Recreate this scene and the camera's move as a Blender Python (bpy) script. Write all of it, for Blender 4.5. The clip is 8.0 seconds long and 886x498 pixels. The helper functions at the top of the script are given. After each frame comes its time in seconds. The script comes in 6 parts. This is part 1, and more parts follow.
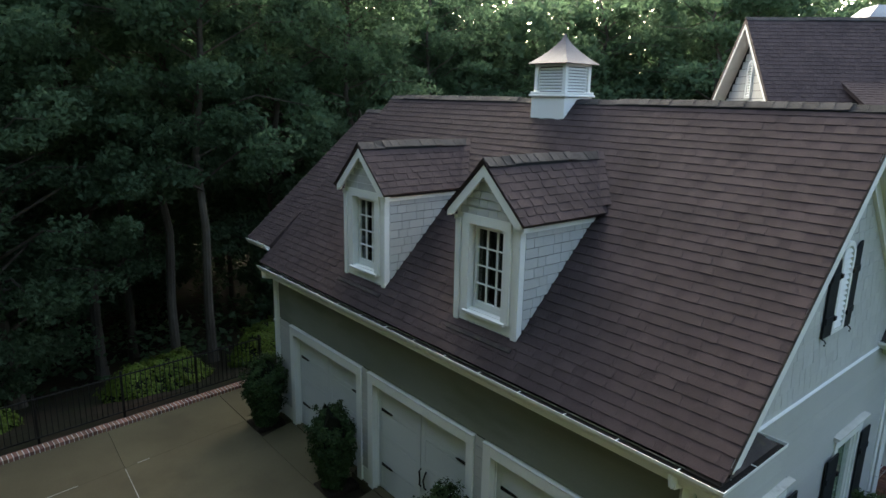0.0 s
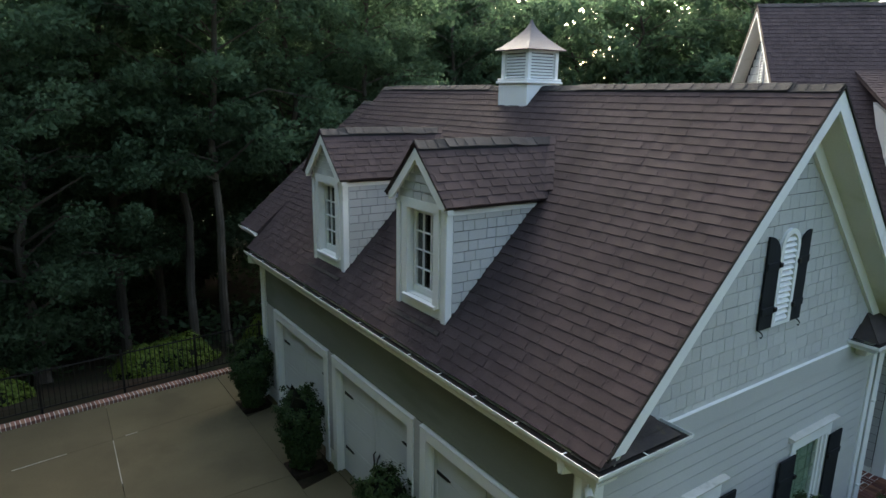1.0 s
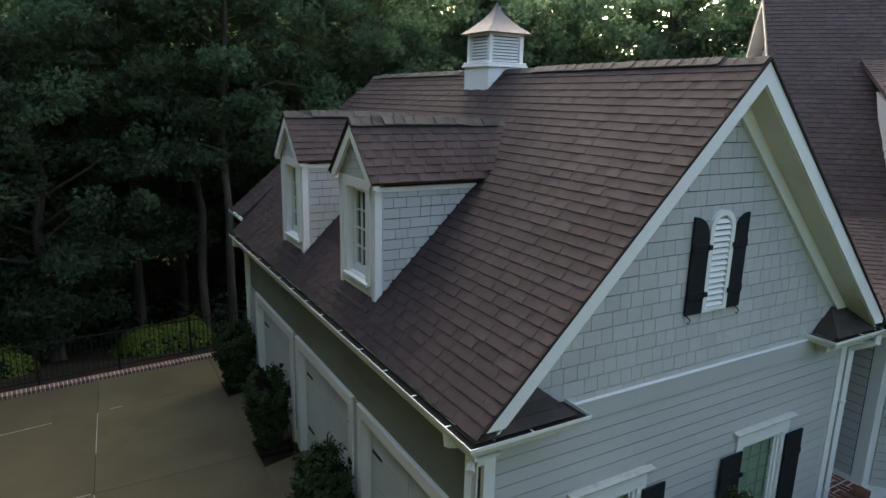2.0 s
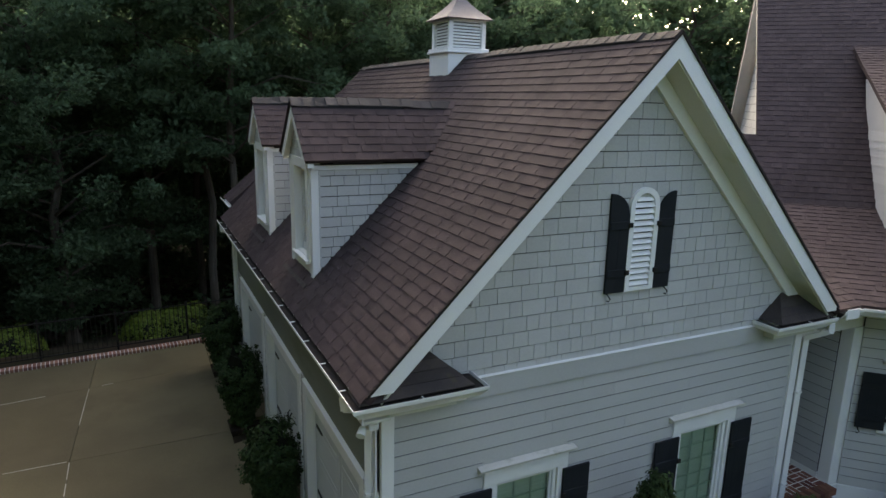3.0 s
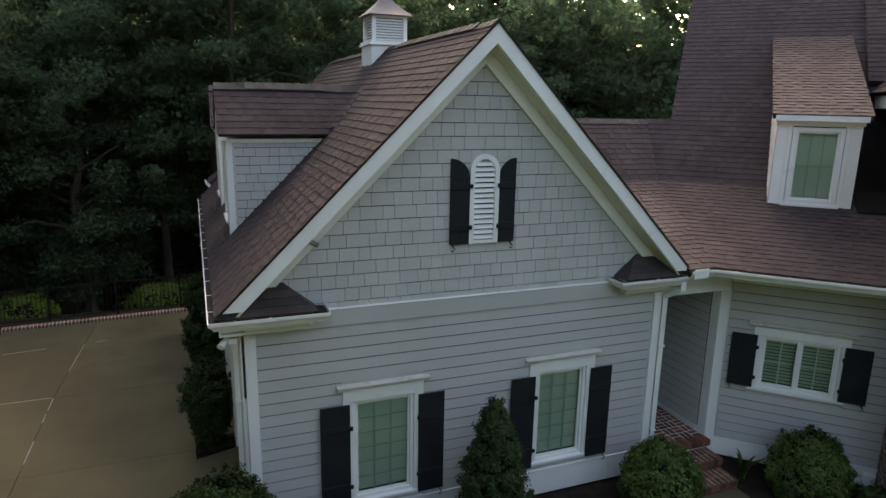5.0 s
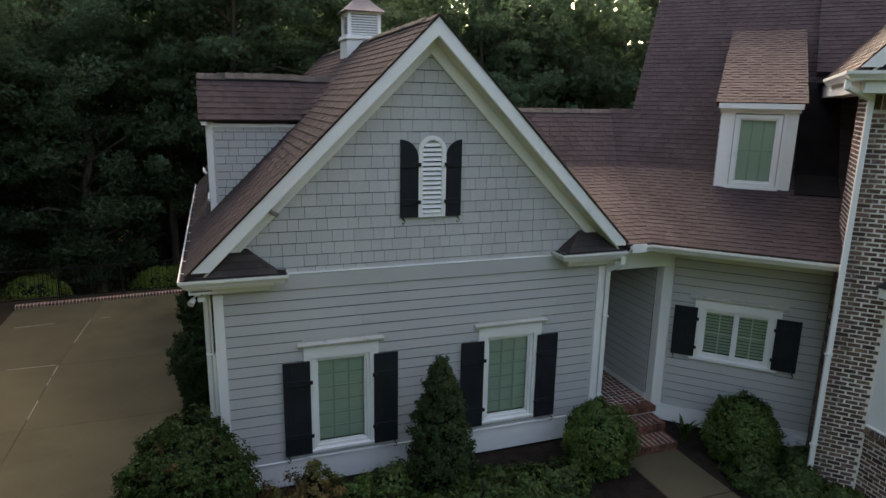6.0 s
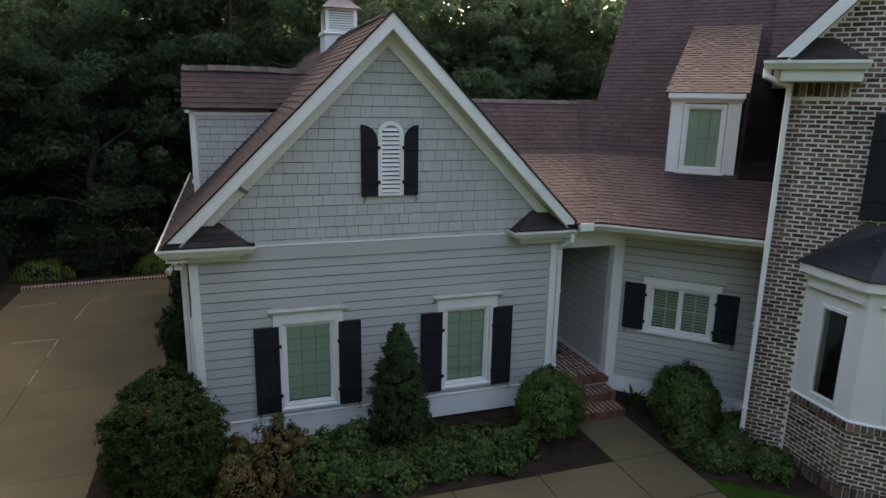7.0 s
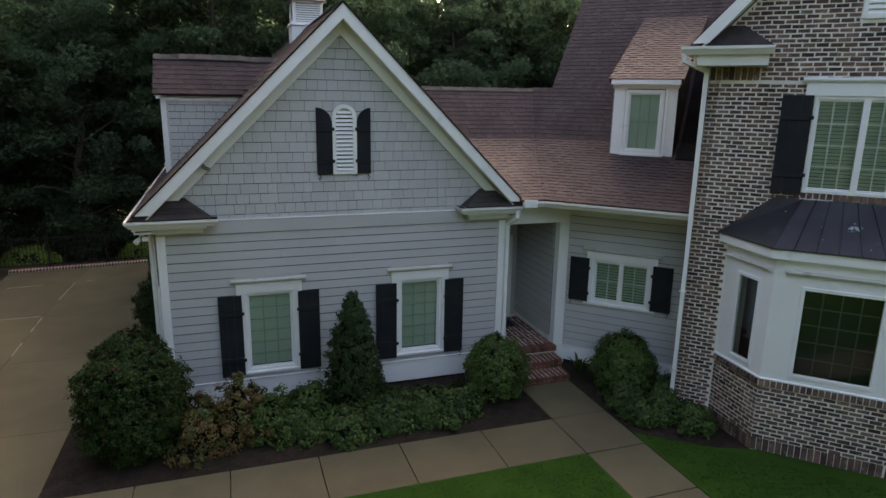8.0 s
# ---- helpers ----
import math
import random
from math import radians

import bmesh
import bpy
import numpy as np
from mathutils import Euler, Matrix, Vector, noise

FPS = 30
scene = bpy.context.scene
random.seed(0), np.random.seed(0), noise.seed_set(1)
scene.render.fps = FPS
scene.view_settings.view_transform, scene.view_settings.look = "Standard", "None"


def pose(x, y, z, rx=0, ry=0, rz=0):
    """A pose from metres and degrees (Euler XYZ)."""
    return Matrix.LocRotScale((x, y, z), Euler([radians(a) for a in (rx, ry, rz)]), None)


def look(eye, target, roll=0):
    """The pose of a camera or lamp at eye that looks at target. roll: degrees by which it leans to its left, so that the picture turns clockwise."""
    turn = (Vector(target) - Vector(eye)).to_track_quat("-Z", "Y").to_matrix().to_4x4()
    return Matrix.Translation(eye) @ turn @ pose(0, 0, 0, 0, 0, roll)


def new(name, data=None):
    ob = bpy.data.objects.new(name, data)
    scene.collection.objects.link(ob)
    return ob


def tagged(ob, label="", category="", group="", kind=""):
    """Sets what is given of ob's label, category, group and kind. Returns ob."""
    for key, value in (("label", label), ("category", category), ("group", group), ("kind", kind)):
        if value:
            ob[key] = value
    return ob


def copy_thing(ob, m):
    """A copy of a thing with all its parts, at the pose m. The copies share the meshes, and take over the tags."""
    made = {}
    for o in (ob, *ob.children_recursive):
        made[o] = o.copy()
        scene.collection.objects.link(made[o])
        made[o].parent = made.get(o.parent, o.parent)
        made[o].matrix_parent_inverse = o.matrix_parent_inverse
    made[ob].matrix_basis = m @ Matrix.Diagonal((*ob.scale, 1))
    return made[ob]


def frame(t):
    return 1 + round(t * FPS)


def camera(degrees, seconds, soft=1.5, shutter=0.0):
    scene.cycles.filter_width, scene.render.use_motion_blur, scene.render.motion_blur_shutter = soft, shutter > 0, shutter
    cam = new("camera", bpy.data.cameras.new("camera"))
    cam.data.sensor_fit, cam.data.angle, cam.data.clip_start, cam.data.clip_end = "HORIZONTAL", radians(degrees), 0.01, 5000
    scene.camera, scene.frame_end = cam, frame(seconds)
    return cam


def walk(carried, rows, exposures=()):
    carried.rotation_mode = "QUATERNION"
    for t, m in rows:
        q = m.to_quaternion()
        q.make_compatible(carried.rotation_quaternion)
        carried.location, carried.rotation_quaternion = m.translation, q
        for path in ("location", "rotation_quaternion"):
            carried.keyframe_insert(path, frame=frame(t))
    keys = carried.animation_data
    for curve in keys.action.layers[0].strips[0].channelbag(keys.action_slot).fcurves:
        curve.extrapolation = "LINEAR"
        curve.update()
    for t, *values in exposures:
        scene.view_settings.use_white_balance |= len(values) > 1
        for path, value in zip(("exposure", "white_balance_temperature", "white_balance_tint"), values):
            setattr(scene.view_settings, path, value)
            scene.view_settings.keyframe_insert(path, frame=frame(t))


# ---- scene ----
cam = camera(69.7, 8.0)
PATH = [
    (0, (-6.229, -2.897, 7.515), (-4.969, -1.414, 7.05), 1.2),
    (0.5, (-5.535, -3.519, 7.414), (-4.351, -1.975, 6.949), 1.1),
    (1, (-4.832, -4.092, 7.306), (-3.724, -2.493, 6.84), 1.0),
    (1.5, (-4.127, -4.583, 7.155), (-3.087, -2.939, 6.693), 1.2),
    (3, (-2.167, -5.923, 6.694), (-1.314, -4.171, 6.244), 1.3),
    (3.5, (-1.649, -6.428, 6.655), (-0.839, -4.656, 6.205), 1.3),
    (4, (-1.19, -7.022, 6.616), (-0.418, -5.233, 6.167), 1.3),
    (4.5, (-0.808, -7.685, 6.534), (-0.067, -5.882, 6.087), 1.2),
    (6, (0.169, -9.739, 6.282), (0.826, -7.905, 5.828), 1.1),
    (6.5, (0.453, -10.355, 6.219), (1.09, -8.515, 5.763), 1.1),
    (7, (0.727, -10.989, 6.131), (1.351, -9.145, 5.672), 1.1),
    (7.5, (1.01, -11.606, 6.048), (1.623, -9.76, 5.583), 1.0),
    (8, (1.269, -12.199, 5.938), (1.9, -10.36, 5.468), 1.0),
]
EXPO = 2.7
walk(cam, [(t, look(eye, target, roll)) for t, eye, target, roll in PATH], [(0.0, EXPO + 0.2, 7000, 2), (1.5, EXPO + 0.14, 7150, 5), (3.0, EXPO + 0.02, 7550, 10), (4.0, EXPO, 7800, 12), (6.0, EXPO - 0.02, 8150, 14), (8.0, EXPO - 0.02, 7950, 16)])

# ---- daylight: an overcast evening, the sun low behind the woods ----
SUN_AZ, SUN_EL = radians(38), radians(28)
world = bpy.data.worlds.new("sky")
scene.world = world
world.use_nodes = True
wn = world.node_tree.nodes
sky = wn.new("ShaderNodeTexSky")
sky.sky_type, sky.sun_disc = "NISHITA", False
sky.sun_elevation, sky.sun_rotation = SUN_EL, SUN_AZ
sky.air_density, sky.dust_density, sky.ozone_density = 0.75, 6.0, 1.0
world.node_tree.links.new(sky.outputs[0], wn["Background"].inputs[0])
wn["Background"].inputs[1].default_value = 0.15
sun_data = bpy.data.lights.new("sun", "SUN")
sun_data.energy, sun_data.angle, sun_data.color = 0.68, radians(24), (0.90, 0.96, 1.0)
sun = new("sun", sun_data)
sun.matrix_world = look((0, 0, 0), (-math.sin(SUN_AZ) * math.cos(SUN_EL), -math.cos(SUN_AZ) * math.cos(SUN_EL), -math.sin(SUN_EL)))

# ---- materials ----
def node_mat(name, c1, c2, scale, rough=0.7, spots=None, bump=0.2, fine=60.0, vary=0.0, metal=0.0, spec=0.4, trans=0.0, stretch=(1, 1, 1), grain=0.14):
    """Two colours mixed by coarse noise, fine grain on top, bump, and a random tint per piece."""
    m = bpy.data.materials.new(name)
    m.use_nodes = True
    t = m.node_tree
    n, ln = t.nodes, t.links
    b = n["Principled BSDF"]
    geo = n.new("ShaderNodeNewGeometry")
    mp = n.new("ShaderNodeMapping")
    mp.inputs["Scale"].default_value = stretch
    ln.new(geo.outputs["Position"], mp.inputs[0])
    n1 = n.new("ShaderNodeTexNoise")
    n1.inputs["Scale"].default_value, n1.inputs["Detail"].default_value = scale, 5
    ln.new(mp.outputs[0], n1.inputs[0])
    n2 = n.new("ShaderNodeTexNoise")
    n2.inputs["Scale"].default_value, n2.inputs["Detail"].default_value = fine, 3
    ln.new(mp.outputs[0], n2.inputs[0])
    mix = n.new("ShaderNodeMix")
    mix.data_type = "RGBA"
    mix.inputs[6].default_value, mix.inputs[7].default_value = (*c1, 1), (*c2, 1)
    ramp = n.new("ShaderNodeMapRange")
    ramp.inputs[1].default_value, ramp.inputs[2].default_value = 0.35, 0.65
    ln.new(n1.outputs[0], ramp.inputs[0])
    ln.new(ramp.outputs[0], mix.inputs[0])
    col = mix.outputs[2]
    hsv = n.new("ShaderNodeHueSaturation")
    ln.new(col, hsv.inputs["Color"])
    v1 = n.new("ShaderNodeMapRange")
    v1.inputs[1].default_value, v1.inputs[2].default_value = 0.3, 0.7
    v1.inputs[3].default_value, v1.inputs[4].default_value = 1 - grain, 1 + grain
    ln.new(n2.outputs[0], v1.inputs[0])
    val = v1.outputs[0]
    if vary:
        oi, gi = n.new("ShaderNodeObjectInfo"), n.new("ShaderNodeNewGeometry")
        add, fr = n.new("ShaderNodeMath"), n.new("ShaderNodeMath")
        fr.operation = "FRACT"
        ln.new(oi.outputs["Random"], add.inputs[0])
        ln.new(gi.outputs["Random Per Island"], add.inputs[1])
        ln.new(add.outputs[0], fr.inputs[0])
        v2 = n.new("ShaderNodeMapRange")
        v2.inputs[3].default_value, v2.inputs[4].default_value = 1 - vary, 1 + vary
        ln.new(fr.outputs[0], v2.inputs[0])
        mul = n.new("ShaderNodeMath")
        mul.operation = "MULTIPLY"
        ln.new(v1.outputs[0], mul.inputs[0])
        ln.new(v2.outputs[0], mul.inputs[1])
        val = mul.outputs[0]
        hue = n.new("ShaderNodeMapRange")
        hue.inputs[3].default_value, hue.inputs[4].default_value = 0.5 - vary * 0.05, 0.5 + vary * 0.05
        mu = n.new("ShaderNodeMath")
        mu.operation, mu.inputs[1].default_value = "MULTIPLY", 7.31
        f2 = n.new("ShaderNodeMath")
        f2.operation = "FRACT"
        ln.new(fr.outputs[0], mu.inputs[0])
        ln.new(mu.outputs[0], f2.inputs[0])
        ln.new(f2.outputs[0], hue.inputs[0])
        ln.new(hue.outputs[0], hsv.inputs["Hue"])
    ln.new(val, hsv.inputs["Value"])
    col = hsv.outputs[0]
    if spots:
        n3 = n.new("ShaderNodeTexNoise")
        n3.inputs["Scale"].default_value, n3.inputs["Detail"].default_value = spots[1], 6
        ln.new(mp.outputs[0], n3.inputs[0])
        r3 = n.new("ShaderNodeMapRange")
        r3.inputs[1].default_value, r3.inputs[2].default_value = spots[2], spots[2] + 0.12
        r3.inputs[4].default_value = spots[3]
        ln.new(n3.outputs[0], r3.inputs[0])
        mx = n.new("ShaderNodeMix")
        mx.data_type = "RGBA"
        mx.inputs[7].default_value = (*spots[0], 1)
        ln.new(r3.outputs[0], mx.inputs[0])
        ln.new(col, mx.inputs[6])
        col = mx.outputs[2]
    ln.new(col, b.inputs["Base Color"])
    b.inputs["Roughness"].default_value, b.inputs["Metallic"].default_value = rough, metal
    b.inputs["Specular IOR Level"].default_value = spec
    if bump:
        bp = n.new("ShaderNodeBump")
        bp.inputs["Strength"].default_value, bp.inputs["Distance"].default_value = bump, 0.01
        ln.new(n2.outputs[0], bp.inputs["Height"])
        ln.new(bp.outputs[0], b.inputs["Normal"])
    if trans:
        tr = n.new("ShaderNodeBsdfTranslucent")
        ln.new(col, tr.inputs[0])
        ms = n.new("ShaderNodeMixShader")
        ms.inputs[0].default_value = trans
        ln.new(b.outputs[0], ms.inputs[1])
        ln.new(tr.outputs[0], ms.inputs[2])
        ln.new(ms.outputs[0], n["Material Output"].inputs[0])
    return m


SHINGLE = node_mat("shingle", (0.060, 0.0438, 0.0435), (0.046, 0.0337, 0.0335), 1.6, 0.92, ((0.078, 0.058, 0.0575), 9.0, 0.58, 0.4), 0.6, 220.0, 0.14, spec=0.2)
RIDGECAP = node_mat("ridge_cap", (0.056, 0.053, 0.053), (0.038, 0.037, 0.037), 2.5, 0.92, None, 0.7, 260.0, 0.18, spec=0.2)
DAMP = node_mat("damp_shingle", (0.062, 0.050, 0.045), (0.036, 0.031, 0.030), 3.0, 0.8, ((0.07, 0.06, 0.035), 9.0, 0.58, 0.6), 0.6, 200.0, 0.15, spec=0.3)
# near-black that paints the shade in the well beside the shed dormer
WELLSHADE = node_mat("well_shade_black", (0.012, 0.012, 0.013), (0.018, 0.017, 0.017), 2.0, 1.0, None, 0.3, 60.0, spec=0.03)
SIDING = node_mat("siding_paint", (0.490, 0.496, 0.477), (0.460, 0.466, 0.450), 1.3, 0.6, ((0.42, 0.445, 0.425), 2.0, 0.62, 0.35), 0.12, 90.0, 0.025, stretch=(0.4, 1, 1), grain=0.05)
SHAKE = node_mat("shake_paint", (0.490, 0.497, 0.476), (0.458, 0.464, 0.445), 1.6, 0.68, ((0.42, 0.45, 0.425), 2.5, 0.62, 0.3), 0.15, 60.0, 0.05, grain=0.06)
TRIM = node_mat("white_trim", (0.83, 0.84, 0.81), (0.79, 0.80, 0.77), 1.2, 0.5, ((0.52, 0.53, 0.48), 2.2, 0.63, 0.4), 0.06, 80.0, 0.02, grain=0.03)
CAPPAINT = node_mat("weathered_cap_paint", (0.66, 0.64, 0.58), (0.56, 0.55, 0.48), 2.0, 0.6, ((0.36, 0.36, 0.28), 5.0, 0.58, 0.6), 0.08, 80.0, 0.03, grain=0.05)
SOFFIT = node_mat("soffit_paint", (0.70, 0.70, 0.63), (0.63, 0.64, 0.54), 0.9, 0.6, ((0.34, 0.36, 0.16), 0.9, 0.56, 0.55), 0.05, 60.0, grain=0.04)
# mildew tint plus the shade of the eave, both put into the paint
MILDEWSHADE = node_mat("mildew_and_shade_paint", (0.215, 0.23, 0.20), (0.17, 0.185, 0.155), 0.7, 0.65, ((0.13, 0.145, 0.105), 1.1, 0.54, 0.6), 0.06, 60.0, grain=0.05, stretch=(1, 0.4, 1.6))
DOORPAINT = node_mat("door_paint", (0.60, 0.63, 0.63), (0.56, 0.59, 0.59), 1.0, 0.5, None, 0.08, 90.0, 0.02, grain=0.04)
BLACK = node_mat("black_paint", (0.012, 0.015, 0.018), (0.018, 0.021, 0.024), 2.0, 0.65, None, 0.1, 90.0, spec=0.2)
IRON = node_mat("black_iron", (0.012, 0.012, 0.012), (0.02, 0.018, 0.016), 6.0, 0.5, None, 0.15, 90.0, metal=0.4)
BRICK = node_mat("brick_clay", (0.195, 0.120, 0.090), (0.085, 0.058, 0.049), 3.5, 0.9, ((0.46, 0.41, 0.36), 16.0, 0.60, 0.55), 0.8, 110.0, 0.5, spec=0.2)
# dark ceiling colour that carries the passage's shade and cuts its bounce light
CEILSHADE = node_mat("ceiling_shade", (0.07, 0.06, 0.05), (0.05, 0.043, 0.036), 3.0, 0.6, None, 0.1, 60.0, stretch=(1, 0.2, 1))
REDBRICK = node_mat("red_brick", (0.20, 0.085, 0.057), (0.125, 0.06, 0.044), 4.0, 0.9, ((0.10, 0.07, 0.05), 5.0, 0.58, 0.5), 0.5, 130.0, 0.28, spec=0.2)
EDGEBRICK = node_mat("edging_brick", (0.30, 0.16, 0.11), (0.2, 0.11, 0.085), 4.0, 0.9, None, 0.5, 130.0, 0.25, spec=0.2)
MORTAR = node_mat("mortar", (0.86, 0.81, 0.73), (0.75, 0.70, 0.62), 3.0, 0.95, None, 0.5, 150.0, spec=0.1)
CONCRETE = node_mat("concrete", (0.127, 0.106, 0.058), (0.096, 0.080, 0.044), 0.5, 0.85, ((0.084, 0.070, 0.039), 0.7, 0.52, 0.55), 0.25, 90.0, 0.06, spec=0.3)
STEEL = node_mat("grey_steel", (0.34, 0.34, 0.33), (0.26, 0.26, 0.255), 8.0, 0.45, None, 0.1, 90.0, metal=0.5)
CHALK = node_mat("joint_sealant", (0.45, 0.42, 0.36), (0.3, 0.28, 0.23), 3.0, 0.9, None, 0.2, 60.0)
MULCH = node_mat("mulch", (0.032, 0.023, 0.016), (0.018, 0.013, 0.010), 5.0, 0.95, ((0.06, 0.042, 0.026), 22.0, 0.58, 0.6), 1.0, 70.0, spec=0.15)
LITTER = node_mat("forest_floor", (0.04, 0.026, 0.017), (0.022, 0.022, 0.012), 0.5, 0.95, ((0.03, 0.045, 0.015), 0.35, 0.55, 0.8), 1.0, 14.0, spec=0.15)
GRASS = node_mat("lawn_grass", (0.027, 0.068, 0.010), (0.022, 0.055, 0.009), 1.5, 0.95, None, 0.2, 120.0, 0.0, spec=0.05)
BLADE = node_mat("grass_blade", (0.034, 0.086, 0.011), (0.027, 0.068, 0.010), 1.5, 0.9, None, 0, 40.0, 0.12, spec=0.05, trans=0.5)
LEAF = node_mat("tree_leaf", (0.110, 0.172, 0.095), (0.084, 0.138, 0.076), 0.25, 0.7, None, 0, 20.0, 0.18, spec=0.12, trans=0.6)
LEAF2 = node_mat("shrub_leaf", (0.082, 0.135, 0.03), (0.05, 0.092, 0.02), 1.0, 0.5, None, 0, 20.0, 0.5, spec=0.25, trans=0.25)
LEAFDARK = node_mat("yew_leaf", (0.037, 0.063, 0.021), (0.025, 0.046, 0.016), 1.2, 0.7, None, 0, 20.0, 0.4, spec=0.15, trans=0.15)
LEAFLOW = node_mat("ground_shrub_leaf", (0.064, 0.108, 0.026), (0.032, 0.058, 0.014), 1.5, 0.6, None, 0, 20.0, 0.5, spec=0.25, trans=0.2)
LEAFLIME = node_mat("lime_leaf", (0.12, 0.17, 0.022), (0.085, 0.13, 0.02), 1.0, 0.6, None, 0, 20.0, 0.3, spec=0.3, trans=0.3)
LEAFBIG = node_mat("photinia_leaf", (0.031, 0.058, 0.014), (0.023, 0.043, 0.011), 3.0, 0.6, ((0.10, 0.055, 0.022), 4.5, 0.6, 0.8), 0, 20.0, 0.5, spec=0.12, trans=0.2)
LEAFRED = node_mat("nandina_leaf", (0.165, 0.092, 0.034), (0.07, 0.108, 0.028), 2.4, 0.6, None, 0, 20.0, 0.4, spec=0.3, trans=0.3)
# near-black for shrub cores, the shade between leaves given as colour
CORESHADE = node_mat("shrub_core_shade", (0.012, 0.014, 0.008), (0.008, 0.01, 0.006), 4.0, 0.95, None, 0.5, 30.0, spec=0.1)
BARK = node_mat("bark", (0.11, 0.095, 0.075), (0.06, 0.05, 0.04), 1.2, 0.95, ((0.16, 0.15, 0.13), 2.5, 0.6, 0.5), 1.0, 18.0, spec=0.1, stretch=(2.5, 2.5, 0.5))
COPPER = node_mat("cupola_metal", (0.135, 0.130, 0.138), (0.105, 0.100, 0.108), 2.5, 0.65, ((0.21, 0.195, 0.2), 4.0, 0.58, 0.4), 0.1, 60.0, metal=0.3, spec=0.3)
SEAM = node_mat("dark_metal_roof", (0.068, 0.068, 0.078), (0.05, 0.05, 0.058), 1.8, 0.34, ((0.10, 0.14, 0.14), 4.5, 0.66, 0.5), 0.08, 50.0, metal=0.6)
BLIND = node_mat("window_blind", (0.60, 0.68, 0.58), (0.55, 0.63, 0.54), 1.0, 0.7, None, 0.05, 40.0, grain=0.03)
# near-black painted as the dark of unlit rooms and hollows; also colours the ridge vent
UNLIT_VENT_BLACK = node_mat("unlit_room_and_vent_black", (0.02, 0.02, 0.02), (0.015, 0.016, 0.016), 1.0, 0.9, None, 0, 20.0)
# dark paper core; seen through the gaps it paints the boards' shadow lines
PAPERSHADE = node_mat("paper_and_gap_shade", (0.03, 0.03, 0.03), (0.022, 0.022, 0.023), 2.0, 0.95, None, 0, 40.0, spec=0.05)
DEBRIS = node_mat("gutter_debris", (0.010, 0.009, 0.008), (0.02, 0.015, 0.010), 8.0, 0.95, None, 1.0, 60.0)
BARGREEN = node_mat("shaded_glazing_bars", (0.44, 0.53, 0.44), (0.38, 0.47, 0.39), 2.0, 0.6, None, 0, 40.0, grain=0.04)
MUNTIN = node_mat("inner_bars", (0.085, 0.10, 0.085), (0.065, 0.08, 0.065), 2.0, 0.6, None, 0, 40.0)
SPLASH = node_mat("dried_splash", (0.42, 0.50, 0.50), (0.30, 0.36, 0.37), 9.0, 0.8, None, 0.1, 60.0)
STONE = node_mat("chimney_cap", (0.42, 0.42, 0.42), (0.33, 0.33, 0.33), 2.0, 0.8, None, 0.3, 40.0)
GLASS = bpy.data.materials.new("window_glass")
GLASS.use_nodes = True
gb = GLASS.node_tree.nodes["Principled BSDF"]
gb.inputs["Base Color"].default_value = (0.86, 0.95, 0.89, 1)
gb.inputs["Roughness"].default_value, gb.inputs["Transmission Weight"].default_value, gb.inputs["IOR"].default_value = 0.02, 1.0, 1.45


